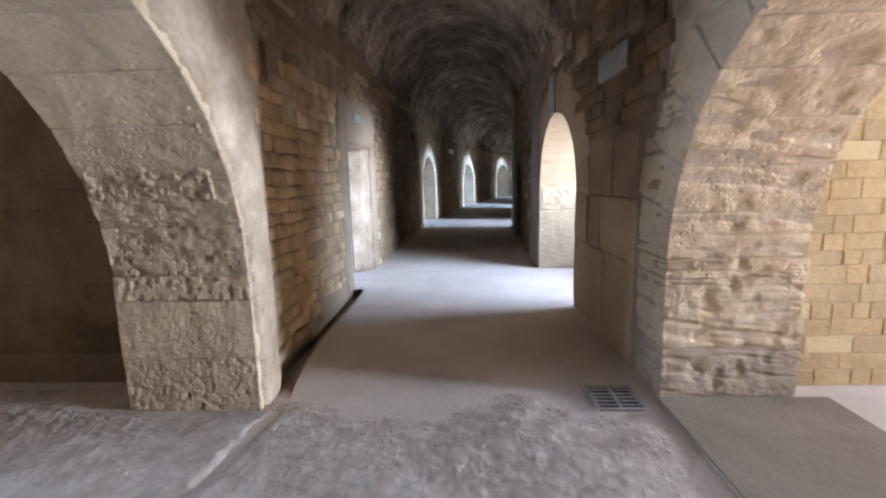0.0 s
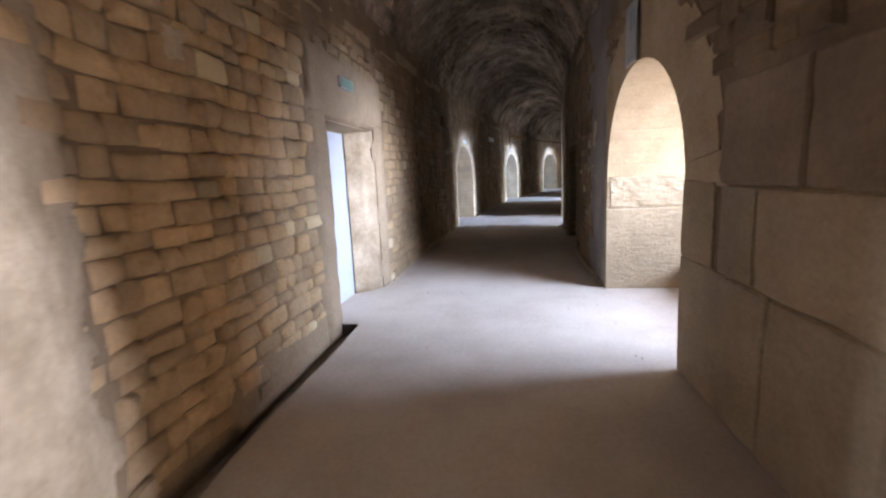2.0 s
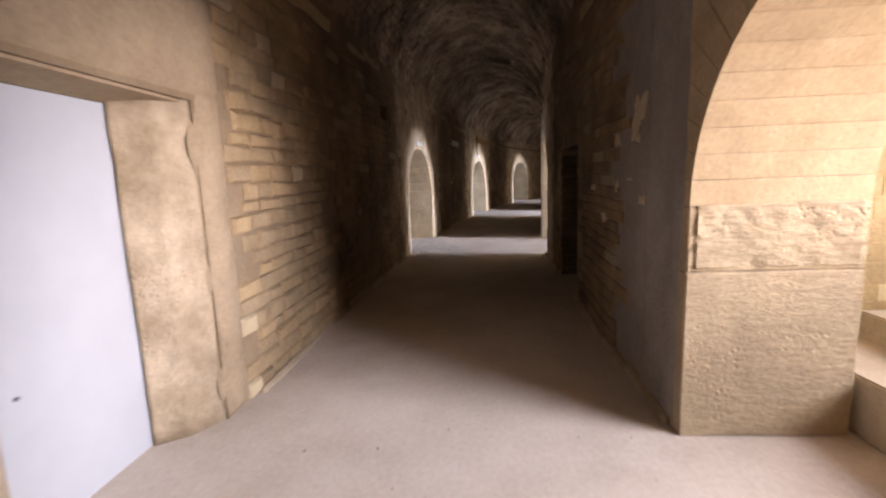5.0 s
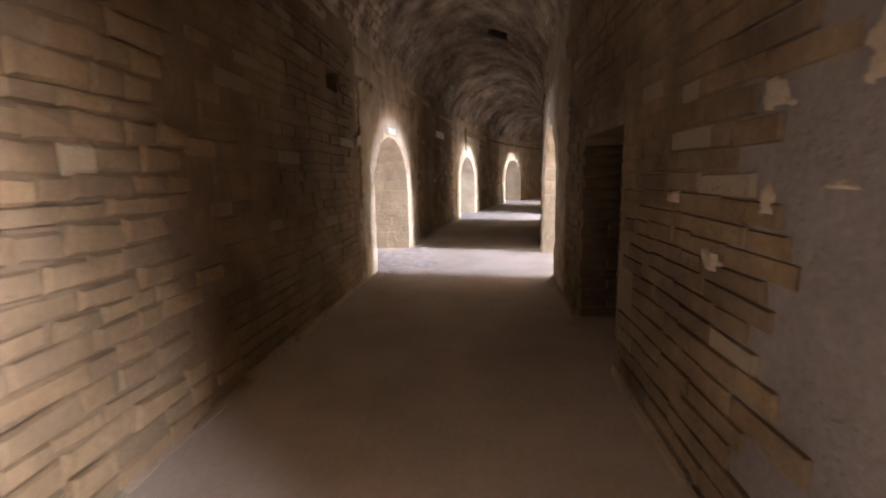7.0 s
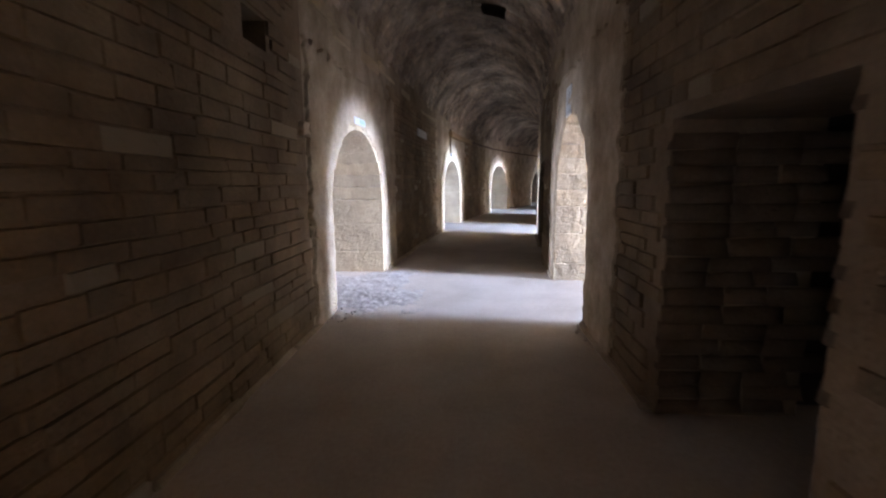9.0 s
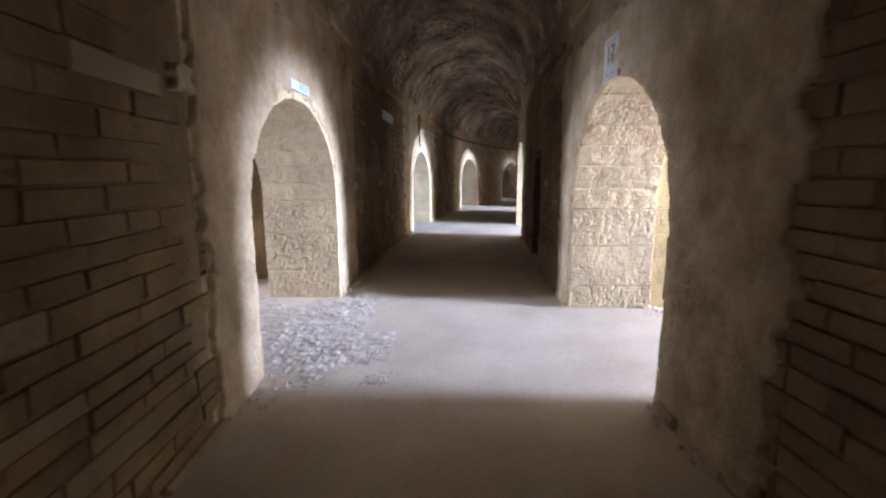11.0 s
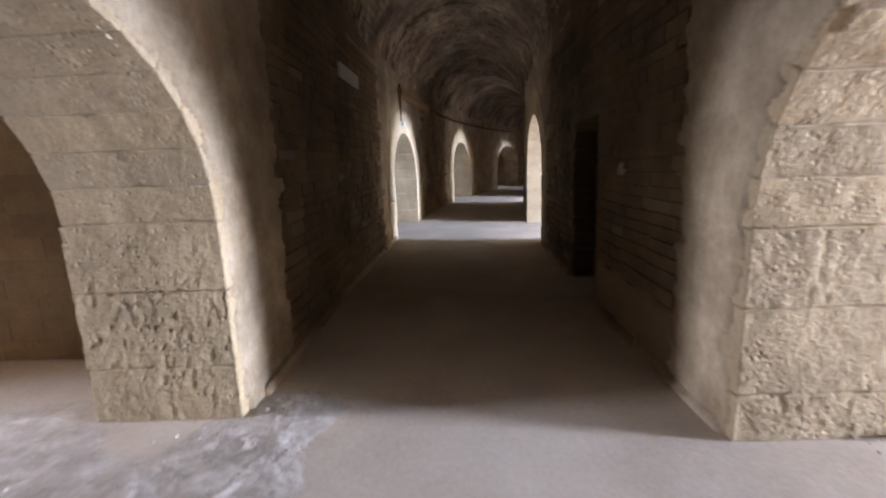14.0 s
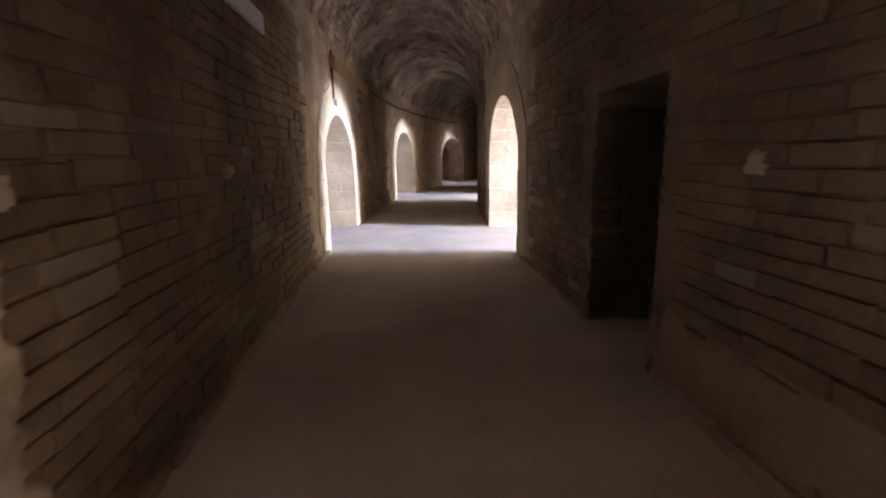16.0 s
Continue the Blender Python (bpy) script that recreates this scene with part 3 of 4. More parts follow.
def vault():
    verts, faces = [], []
    na = 30
    r = random.Random(8)
    lifts, y = [(-8.0, 0.0)], -7.0      # each stretch of centring left its own slight step
    while y < 42:
        y += r.uniform(0.7, 1.7)
        lifts.append((y, r.uniform(-0.03, 0.05)))
    step = lambda y: [d for b, d in lifts if b <= y][-1]
    ys = sorted([float(v) for v in np.linspace(-7, 42, 300)] + [b + k for b, _ in lifts for k in (-0.006, 0.006) if -7 < b < 42])
    ny = len(ys)
    for y in ys:
        c, hw = (LEFT(y) + RIGHT(y)) / 2, (RIGHT(y) - LEFT(y)) / 2 + 0.03
        for k in range(na + 1):
            a = math.pi * k / na
            p = Vector((c - hw * math.cos(a), y, spring_at(y) + hw * 0.98 * math.sin(a)))
            d = noise.fractal(p * 1.1, 1.0, 2.0, 4) * 0.05
            p += Vector((-math.cos(a), 0, math.sin(a))) * (0.02 + abs(d) * 0.6 + step(y) * min(1.0, 2.2 * math.sin(a)))
            verts.append(p)
    for i in range(ny - 1):
        for k in range(na):
            q = i * (na + 1) + k
            if not vent(sum((verts[t] for t in (q, q + 1, q + na + 2, q + na + 1)), Vector()) / 4):
                faces.append((q, q + 1, q + na + 2, q + na + 1))
    # the vault's own stones, course by course along the gallery
    mats = []
    n_arc = 42
    for k in range(n_arc):
        a0, a1 = math.pi * k / n_arc, math.pi * (k + 1) / n_arc
        y = 1.0
        while y < 30:
            w = r.uniform(0.10, 0.25)
            if r.random() < 0.72 and not vent(Vector(((LEFT(y) + RIGHT(y)) / 2 - 1.36 * math.cos((a0 + a1) / 2), y + w / 2, 4)), 0.2):
                am, yc = (a0 + a1) / 2, y + w / 2
                c, hw = (LEFT(yc) + RIGHT(yc)) / 2, (RIGHT(yc) - LEFT(yc)) / 2 + 0.02
                d = r.uniform(-0.006, 0.014) + step(yc) * min(1.0, 2.2 * math.sin(am))
                quadv = []
                for rr, sh in ((hw + 0.05, 0.0), (hw + d, 0.008)):
                    for yy, aa in ((y + sh, a0 + sh * 0.7), (y + w - sh, a0 + sh * 0.7), (y + w - sh, a1 - sh * 0.7), (y + sh, a1 - sh * 0.7)):
                        cc = (LEFT(yy) + RIGHT(yy)) / 2
                        quadv.append(Vector((cc - rr * math.cos(aa), yy, spring_at(yy) + rr * 0.98 * math.sin(aa))))
                i = len(verts)
                verts.extend(quadv)
                mats.append(len(faces))
                for f in ((4, 5, 6, 7), (0, 1, 5, 4), (1, 2, 6, 5), (2, 3, 7, 6), (3, 0, 4, 7)):
                    faces.append(tuple(i + t for t in f))
            y += w
    ob = mesh_object("ceiling", verts, faces, M_VAULT_BED, smooth=False)
    ob.data.materials.append(M_VAULT)
    first = mats[0]
    for p in ob.data.polygons:
        p.material_index = 1 if p.index >= first else 0
    return tagged(ob, "soot-darkened barrel vault of small rough stones", "ceiling", kind="structure")


vault()

# jutting course where the vault springs
r = random.Random(17)
for face, side, wall in ((LEFT, -1, wall_left), (RIGHT, 1, wall_right)):
    y = 2.95
    while y < 29:
        ln = r.uniform(0.35, 0.95)
        out, z0, hh = r.uniform(-0.015, 0.04), spring_at(y) - r.uniform(-0.06, 0.05), r.uniform(0.06, 0.16)
        if r.random() > 0.3:
            cs = [place(face, side, q, z, d) for z in (z0, z0 + hh) for q, d in ((y + 0.01, -out), (y + ln, -out), (y + ln, 0.2), (y + 0.01, 0.2))]
            rough_block("springer_block", cs, M_ASHLAR, wall, 3, 0.022, bevel=0.012)
        y += ln

# broken springers over the stair arch
for y0, y1, z0, z1, out, mat in ((5.5, 6.05, 2.84, 3.14, 0.10, M_PALE), (4.55, 4.95, 2.62, 2.86, 0.09, M_ASHLAR), (4.05, 4.5, 2.66, 2.9, 0.06, M_DIM_RENDER), (3.3, 3.62, 2.5, 2.74, 0.08, M_DIM_RENDER)):
    cs = [place(RIGHT, 1, q, z, d) for z in (z0, z1) for q, d in ((y0, -out), (y1, -out * 0.7), (y1, 0.2), (y0, 0.2))]
    rough_block("springer_block", cs, mat, wall_right, 14, 0.04, bevel=0.03)

# low uneven footing along the wall feet
for face, side, wall, y0, y1 in ((RIGHT, 1, wall_right, 7.35, 10.15), (RIGHT, 1, wall_right, 11.5, 13.15), (RIGHT, 1, wall_right, 15.45, 17.7), (RIGHT, 1, wall_right, 18.8, 21.3), (LEFT, -1, wall_left, 7.75, 13.3), (LEFT, -1, wall_left, 16.3, 22.4)):
    y = y0
    while y < y1 - 0.1:
        e = min(y1, y + r.uniform(0.4, 1.1))
        out, hh = r.uniform(0.045, 0.085), r.uniform(0.03, 0.075)
        cs = [place(face, side, q, z, d) for z in (-0.05, hh) for q, d in ((y, -out), (e, -out * r.uniform(0.7, 1.2)), (e, 0.1), (y, 0.1))]
        rough_block("footing_stone", cs, M_FOOT, wall, 6, 0.018, bevel=0.02)
        y = e

# unseen roof slab added to keep sky light out, and added end walls
bm = bmesh.new()
for i in range(28):
    y0, y1 = -7 + i * 1.75, -7 + (i + 1) * 1.75
    vs = [bm.verts.new(p) for p in (place(LEFT, -1, y0, TOP, WALL), place(RIGHT, 1, y0, TOP, WALL + 1.3), place(RIGHT, 1, y1, TOP, WALL + 1.3), place(LEFT, -1, y1, TOP, WALL))]
    bm.faces.new(vs)
bmesh.ops.remove_doubles(bm, verts=bm.verts, dist=0.001)
g = bmesh.ops.extrude_face_region(bm, geom=list(bm.faces))
bmesh.ops.translate(bm, verts=[v for v in g["geom"] if isinstance(v, bmesh.types.BMVert)], vec=(0, 0, 0.3))
tagged(part("roof", bm, M_DARK), "unseen stone slab added above the vault to block light", "roof", kind="structure")
for nm, y in (("wall_south", -7.0), ("wall_north", 41.6)):
    bm = bmesh.new()
    box_bm(bm, (LEFT(y) - 0.9, y - 0.2, -0.3), (RIGHT(y) + 0.9, y + 0.2, TOP))
    tagged(part(nm, bm, M_MORTAR), "added rubble wall closing off the gallery", "wall", kind="structure")

# ---- floor ----
def trench_edge(y):
    return -1.37 + 0.19 * max(0.0, (3.8 - max(y, 2.74)) / 1.1) ** 1.5 + 0.012 * math.sin(y * 4)


def floor_mesh():
    """Gallery floor with the drain trench left open along the left wall."""
    bm = bmesh.new()
    ys = sorted(set([round(v, 3) for v in np.arange(-7, 42.01, 0.2)] + [2.74, 5.98]))
    nl, nx = 16, 70
    grid = {}
    for i, y in enumerate(ys):
        mid, xl, xr = trench_edge(y), LEFT(y) - WALL - 3.6, RIGHT(y) + WALL + 14
        for k in range(nl + nx + 1):
            x = xl + (mid - xl) * k / nl if k < nl else mid + (xr - mid) * ((k - nl) / nx) ** 1.6
            grid[i, k] = bm.verts.new((x, y, 0.006 * noise.noise(Vector((x * 1.3, y * 1.3, 0)))))
    for i in range(len(ys) - 1):
        trench = 2.73 < ys[i] and ys[i + 1] < 5.99
        for k in range(nl + nx):
            if not (trench and k < nl):
                bm.faces.new((grid[i, k], grid[i + 1, k], grid[i + 1, k + 1], grid[i, k + 1]))
    return bm


flo = part("floor", floor_mesh(), M_FLOOR, smooth=True)
tagged(flo, "smooth dusty beaten-earth gallery floor", "floor", kind="structure")

bm = bmesh.new()
box_bm(bm, (-1.62, 2.7, -0.24), (-1.1, 6.02, -0.12))
tagged(part("floor_drain_trench", bm, M_RUBBLY), "narrow open drain trench along the wall foot", "trench", kind="structure")
bm = bmesh.new()
row = []
for k in range(34):
    y = 2.72 + k * 0.0988
    x = trench_edge(y)
    row.append((bm.verts.new((x - 0.002, y, -0.2)), bm.verts.new((x - 0.002, y, -0.004))))
for (a, b), (c, d) in zip(row[:-1], row[1:]):
    bm.faces.new((a, c, d, b))
end = [bm.verts.new(p) for p in ((-1.6, 2.745, -0.2), (-1.17, 2.745, -0.2), (-1.17, 2.745, -0.004), (-1.6, 2.745, -0.004))]
bm.faces.new(end)
tagged(part("floor_trench_side", bm, M_RUBBLY), "earth side of the drain trench", "trench", kind="structure")


# ---- passages on the daylight side ----
def panel(name, origin, u, n, length, height, mat, stone_mat, label, seed, thick=0.35, hmean=0.16, single=False, relief=0.012, block_mat=None, sizes=SIZES[2:]):
    """A straight wall that starts at origin and runs along u, its face towards n, with its courses of stones."""
    m = Matrix((u, Vector((0, 0, 1)), n)).transposed().to_4x4()
    m.translation = origin
    bm = bmesh.new()
    box_bm(bm, (0, -0.3, -thick), (length, height, 0), m=m)
    w = tagged(part(name, bm, mat), label, "wall", kind="structure")
    if not stone_mat:
        return w
    r = random.Random(seed)
    verts, faces = [], []
    z = 0.01
    while z < height - 0.1:
        h = hmean * r.uniform(0.85, 1.15)
        y = r.uniform(-0.2, 0)
        while y < length:
            key = (r.choice(sizes), r.randrange(6))
            wd = key[0] * r.uniform(0.9, 1.15)
            if y + wd > 0.06 and y + wd < length:
                if single and y < 2.0 and z < 2.5:
                    verts, faces, kept = [], [], (verts, faces)
                else:
                    kept = None
                i = len(verts)
                d, c = r.uniform(0.3, 1.0) * relief, r.uniform(0.3, 0.6) * relief
                e = [r.uniform(0.08, 0.3) * relief for _ in range(4)]
                a0, a1, b0, b1 = max(y, 0) + e[0], y + wd - e[1], z + e[2], z + h - e[3]
                for q0, q1, q2, q3, dd in ((a0, a1, b0, b1, -0.02), (a0, a1, b0, b1, d - c), (a0 + c, a1 - c, b0 + c, b1 - c, d)):
                    verts += [m @ Vector(p) for p in ((q0, q2, dd), (q1, q2, dd), (q1, q3, dd), (q0, q3, dd))]
                for k in range(4):
                    f = (k + 1) % 4
                    faces += [(i + k, i + f, i + 4 + f, i + 4 + k), (i + 4 + k, i + 4 + f, i + 8 + f, i + 8 + k)]
                faces.append((i + 8, i + 9, i + 10, i + 11))
                if kept:
                    mesh_object("block", verts, faces, block_mat or M_PASSAGE_BLOCK, w, smooth=False)
                    verts, faces = kept
            y += wd
        z += h
    mesh_object("courses", verts, faces, stone_mat, w, smooth=False)["kind"] = "stuff"
    return w


OUT = 14.0
FAR_LEN = (3.1, 5.0, 14.0, 14.0, 14.0, 14.0)
NEAR_LEN = (14.0, 3.0, 14.0, 14.0, 14.0, 14.0)
DAYLIGHT = (1800, 178, 4600, 7200, 7000, 7000)
WIDER = (2.4, 1.6, 3.6, 3.6, 3.6, 3.6)
for i, a in enumerate(ARCH_R):
    t, n = frame_at(RIGHT, 1, a.mid)
    back = 0.7 if i == 1 else 0.16 if i == 0 else 0.03
    far = place(RIGHT, 1, a.y1, 0, WALL) + t * back
    near = place(RIGHT, 1, a.y0, 0, WALL) - t * WIDER[i]
    panel(f"wall_passage_far_{i}", far, -n, -t, FAR_LEN[i], 4.4, M_PASSAGE_BED, M_PASSAGE if i < 4 else None, "sunlit yellow limestone block wall of a side passage", 40 + i, hmean=0.115 if i == 0 else 0.135, single=i < 3, relief=0.009 if i == 0 else 0.006, sizes=SIZES[:4] if i == 0 else SIZES[2:])
    panel(f"wall_passage_near_{i}", near, -n, t, NEAR_LEN[i], 4.4, M_PASSAGE, None, "pale limestone wall of a side passage", 60 + i)
    c = place(RIGHT, 1, a.mid, 0, WALL)
    e = c - n * (OUT - 0.3) - t * (WIDER[i] * (0.58 if i < 3 else 0.92))
    if i == 1:
        e = c - n * 3.2 - t * 1.15
        sky_opening(e.x, e.y, 2.5, c + n * 1.3 + Vector((0, 0, 1.3)), 2.7, 3.0, DAYLIGHT[i]).data.spread = radians(108)
    else:
        sky_opening(e.x, e.y, 1.95, c + Vector((0, 0, 0.9)), 2.2, 3.4, DAYLIGHT[i], (0.80, 0.88, 1.0) if i == 0 else (0.54, 0.725, 1.0) if i == 2 else (0.46, 0.67, 1.0))

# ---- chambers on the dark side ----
# start and end of each unseen doorway added in a chamber's back wall
ADDED_DOOR = ((1.4, 2.2), (1.95, 2.7))
for i, a in enumerate(ARCH_L):
    t, n = frame_at(LEFT, -1, a.mid)
    o0 = place(LEFT, -1, a.y0, 0, WALL) - t * 0.4
    o1 = place(LEFT, -1, a.y1, 0, WALL) + t * 0.95
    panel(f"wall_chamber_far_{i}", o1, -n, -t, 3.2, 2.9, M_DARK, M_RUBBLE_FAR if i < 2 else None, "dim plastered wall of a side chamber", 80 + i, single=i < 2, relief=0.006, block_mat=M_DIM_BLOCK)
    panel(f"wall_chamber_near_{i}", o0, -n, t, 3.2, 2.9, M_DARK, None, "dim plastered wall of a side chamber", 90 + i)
    ln = (o1 - o0).length
    if i < 2:      # added, unseen: doorway, short passage and lamp that light the opposite pier
        g0, g1 = ADDED_DOOR[i]
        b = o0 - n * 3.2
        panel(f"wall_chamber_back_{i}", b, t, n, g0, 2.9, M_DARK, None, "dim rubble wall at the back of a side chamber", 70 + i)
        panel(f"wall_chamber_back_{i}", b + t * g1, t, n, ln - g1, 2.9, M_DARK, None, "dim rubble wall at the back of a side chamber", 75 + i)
        panel(f"wall_side_passage_{i}", b + t * g0 - n * 0.35, -n, t, 2.2, 2.9, M_DARK, None, "unseen wall added to narrow the lamp onto the pier", 76 + i)
        panel(f"wall_side_passage_{i}", b + t * g1 - n * 0.35, -n, -t, 2.2, 2.9, M_DARK, None, "unseen wall added to narrow the lamp onto the pier", 77 + i)
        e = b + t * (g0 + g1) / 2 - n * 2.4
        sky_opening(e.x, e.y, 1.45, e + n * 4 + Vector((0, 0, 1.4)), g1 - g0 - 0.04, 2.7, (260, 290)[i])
    else:
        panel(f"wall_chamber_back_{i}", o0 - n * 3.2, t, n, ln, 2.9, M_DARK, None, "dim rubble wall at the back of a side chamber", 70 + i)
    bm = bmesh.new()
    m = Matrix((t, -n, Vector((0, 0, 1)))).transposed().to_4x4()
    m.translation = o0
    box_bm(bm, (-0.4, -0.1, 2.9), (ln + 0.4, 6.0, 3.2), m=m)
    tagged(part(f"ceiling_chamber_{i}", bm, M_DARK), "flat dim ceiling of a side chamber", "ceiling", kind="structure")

# ---- ground outside and under everything ----
bm = bmesh.new()
vs = [bm.verts.new(p) for p in ((-1500, -1500, -0.26), (1500, -1500, -0.26), (1500, 1500, -0.26), (-1500, 1500, -0.26))]
bm.faces.new(vs)
tagged(part("ground", bm, M_FLOOR), "pale dusty ground", "ground", kind="structure")


def slab(name, corners, z, mat, label, rough=0.0, res=0.12, lift=0.0, firm=7.0, ragged=0.6, ditch=None):
    """A patch of floor between four corners, with its own relief."""
    a, b, c, d = [Vector((*p, 0)) for p in corners]
    nu, nv = max(2, int((b - a).length / res)), max(2, int((d - a).length / res))
    verts, faces = [], []
    for i in range(nu + 1):
        for k in range(nv + 1):
            p = a.lerp(b, i / nu).lerp(d.lerp(c, i / nu), k / nv)
            inside = min(i / nu, 1 - i / nu, k / nv, 1 - k / nv)
            fade = min(1.0, max(0.0, inside * firm + ragged * noise.noise(Vector((p.x * 1.7, p.y * 1.7, 4)))))
            lump = 0.5 * noise.noise(Vector((p.x * 4, p.y * 4, 1))) + 0.45 * noise.noise(Vector((p.x * 13, p.y * 13, 2))) + 0.6 * abs(noise.noise(Vector((p.x * 24, p.y * 24, 5)))) + 0.25 * noise.noise(Vector((p.x * 45, p.y * 45, 7)))
            h = (-0.014 + fade * (0.019 + lift + rough * lump)) if rough else 0.0
            if ditch:
                u, v = Vector((*ditch[0], 0)), Vector((*ditch[1], 0))
                k01 = min(1.0, max(0.0, (p - u).dot(v - u) / (v - u).length_squared))
                gap = (p - u.lerp(v, k01)).length + 0.03 * noise.noise(Vector((p.x * 9, p.y * 9, 8)))
                h -= 0.026 * math.exp(-(max(0.0, gap) / 0.05) ** 2) * fade
            verts.append((p.x, p.y, z + h))
    for i in range(nu):
        for k in range(nv):
            q = i * (nv + 1) + k
            faces.append((q, q + nv + 1, q + nv + 2, q + 1))
    return tagged(mesh_object(name, verts, faces, mat), label, "floor", kind="structure")


# ---- doorways in the right wall: cells behind, darkness put into their colour ----
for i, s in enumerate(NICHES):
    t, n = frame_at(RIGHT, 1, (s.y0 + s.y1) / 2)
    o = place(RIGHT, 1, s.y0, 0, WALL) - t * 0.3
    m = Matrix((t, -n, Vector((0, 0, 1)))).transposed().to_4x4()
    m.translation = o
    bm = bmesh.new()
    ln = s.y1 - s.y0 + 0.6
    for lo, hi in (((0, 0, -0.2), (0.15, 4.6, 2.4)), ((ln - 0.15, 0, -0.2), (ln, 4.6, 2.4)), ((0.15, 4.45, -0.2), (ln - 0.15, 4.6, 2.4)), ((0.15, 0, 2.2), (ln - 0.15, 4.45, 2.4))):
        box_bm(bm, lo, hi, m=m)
    tagged(part(f"wall_cell_{i}", bm, M_CELL_SHADE), "stone cell behind a low doorway, its darkness painted in", "wall", kind="structure")

# coursed stones on the jambs of the low doorways, shade put into their colour
r = random.Random(31)
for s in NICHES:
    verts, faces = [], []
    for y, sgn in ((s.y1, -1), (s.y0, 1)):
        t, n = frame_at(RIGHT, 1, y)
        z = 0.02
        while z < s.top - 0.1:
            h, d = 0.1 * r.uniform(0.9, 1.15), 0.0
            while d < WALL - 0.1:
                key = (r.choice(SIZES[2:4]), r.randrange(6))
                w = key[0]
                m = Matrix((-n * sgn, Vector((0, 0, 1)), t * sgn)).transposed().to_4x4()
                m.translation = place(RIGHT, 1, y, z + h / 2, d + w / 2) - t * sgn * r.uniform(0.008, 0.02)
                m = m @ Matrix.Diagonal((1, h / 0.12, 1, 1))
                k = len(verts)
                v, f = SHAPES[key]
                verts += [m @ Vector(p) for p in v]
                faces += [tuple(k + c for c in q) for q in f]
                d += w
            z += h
    mesh_object("jamb_courses", verts, faces, M_JAMB_SHADE, wall_right)["kind"] = "stuff"

# ---- stair in the second passage ----
a = ARCH_R[1]
tt, nn = frame_at(RIGHT, 1, a.mid)
m = Matrix((-nn, tt, Vector((0, 0, 1)))).transposed().to_4x4()
m.translation = place(RIGHT, 1, a.y0, 0, WALL) - tt * 0.1
stair = tagged(new("stair"), "pale concrete stair climbing to the daylight", "stair", kind="structure")
x, z = 0.06, 0.0
for k in range(6):
    rise = 0.34 if k == 0 else 0.17
    bm = bmesh.new()
    box_bm(bm, (x, 0, z - (0.0 if k == 0 else 0.17)), (x + 0.52 + (0.3 if k < 5 else 6.0), 2.92, z + rise), 0.012, m)
    part("step", bm, M_CONCRETE, stair)
    z += rise
    x += 0.48


# ---- white door in its recess ----
def recess_door():
    s = DOOR_SLOT
    d = tagged(new("door_1"), "flat white painted metal door set in a rendered recess", "door", kind="structure")
    bm = bmesh.new()
    box_bm(bm, (-1.86, 6.335, 0.0), (-1.815, 7.15, 1.925), 0.004)
    part("leaf", bm, M_DOOR, d)
    bm = bmesh.new()
    for lo, hi in (((-1.9, 6.29, 0.0), (-1.80, 6.33, 1.965)), ((-1.9, 7.155, 0.0), (-1.80, 7.195, 1.965)), ((-1.9, 6.33, 1.93), (-1.80, 7.155, 1.965))):
        box_bm(bm, lo, hi, 0.003)
    part("door_frame", bm, M_PLASTER, d)
    bm = bmesh.new()
    bmesh.ops.create_cone(bm, cap_ends=True, segments=16, radius1=0.022, radius2=0.02, depth=0.02, matrix=pose(-1.808, 6.42, 1.22, 0, 90, 0))
    part("lock", bm, M_INK, d, "dark round lock")
    bm = bmesh.new()
    box_bm(bm, (-2.3, 6.2, 0), (-1.9, 7.3, 2.1))
    part("backing", bm, M_DARK, d)
    bm = bmesh.new()
    bmesh.ops.create_cone(bm, cap_ends=True, segments=12, radius1=0.009, radius2=0.009, depth=0.012, matrix=pose(-1.812, 6.43, 0.64, 0, 90, 0))
    part("lower_lock", bm, M_INK, d, "small dark lock hole")
    bm = bmesh.new()
    ends = [[bm.verts.new((x, y, z)) for x, z in ((-1.815, 1.93), (-1.56, 1.955), (-1.56, 2.1), (-1.815, 2.1))] for y in (5.94, 7.39)]
    for i in range(4):
        k = (i + 1) % 4
        bm.faces.new((ends[0][i], ends[0][k], ends[1][k], ends[1][i]))
    bm.faces.new(ends[0])
    bm.faces.new(ends[1])
    part("lintel", bm, M_DIM_RENDER, d, "brown render lintel")
    for plan in (((-1.535, 5.93), (-1.80, 6.325), (-1.95, 6.3), (-1.95, 5.93)), ((-1.80, 7.105), (-1.64, 7.21), (-1.535, 7.40), (-1.95, 7.40))):
        bm = bmesh.new()
        low = [bm.verts.new((x, y, z)) for z in (0.0, 1.97) for x, y in plan]
        for f in ((0, 1, 2, 3), (7, 6, 5, 4), (0, 4, 5, 1), (1, 5, 6, 2), (2, 6, 7, 3), (3, 7, 4, 0)):
            bm.faces.new([low[i] for i in f])
        bmesh.ops.subdivide_edges(bm, edges=list(bm.edges), cuts=10, use_grid_fill=True)
        bm.normal_update()
        for v in bm.verts:
            v.co += v.normal * 0.012 * noise.fractal(v.co * 5, 0.9, 2.0, 4)
        part("splayed_jamb", bm, M_PLASTER, d, "pale lime render jamb", smooth=True)


recess_door()


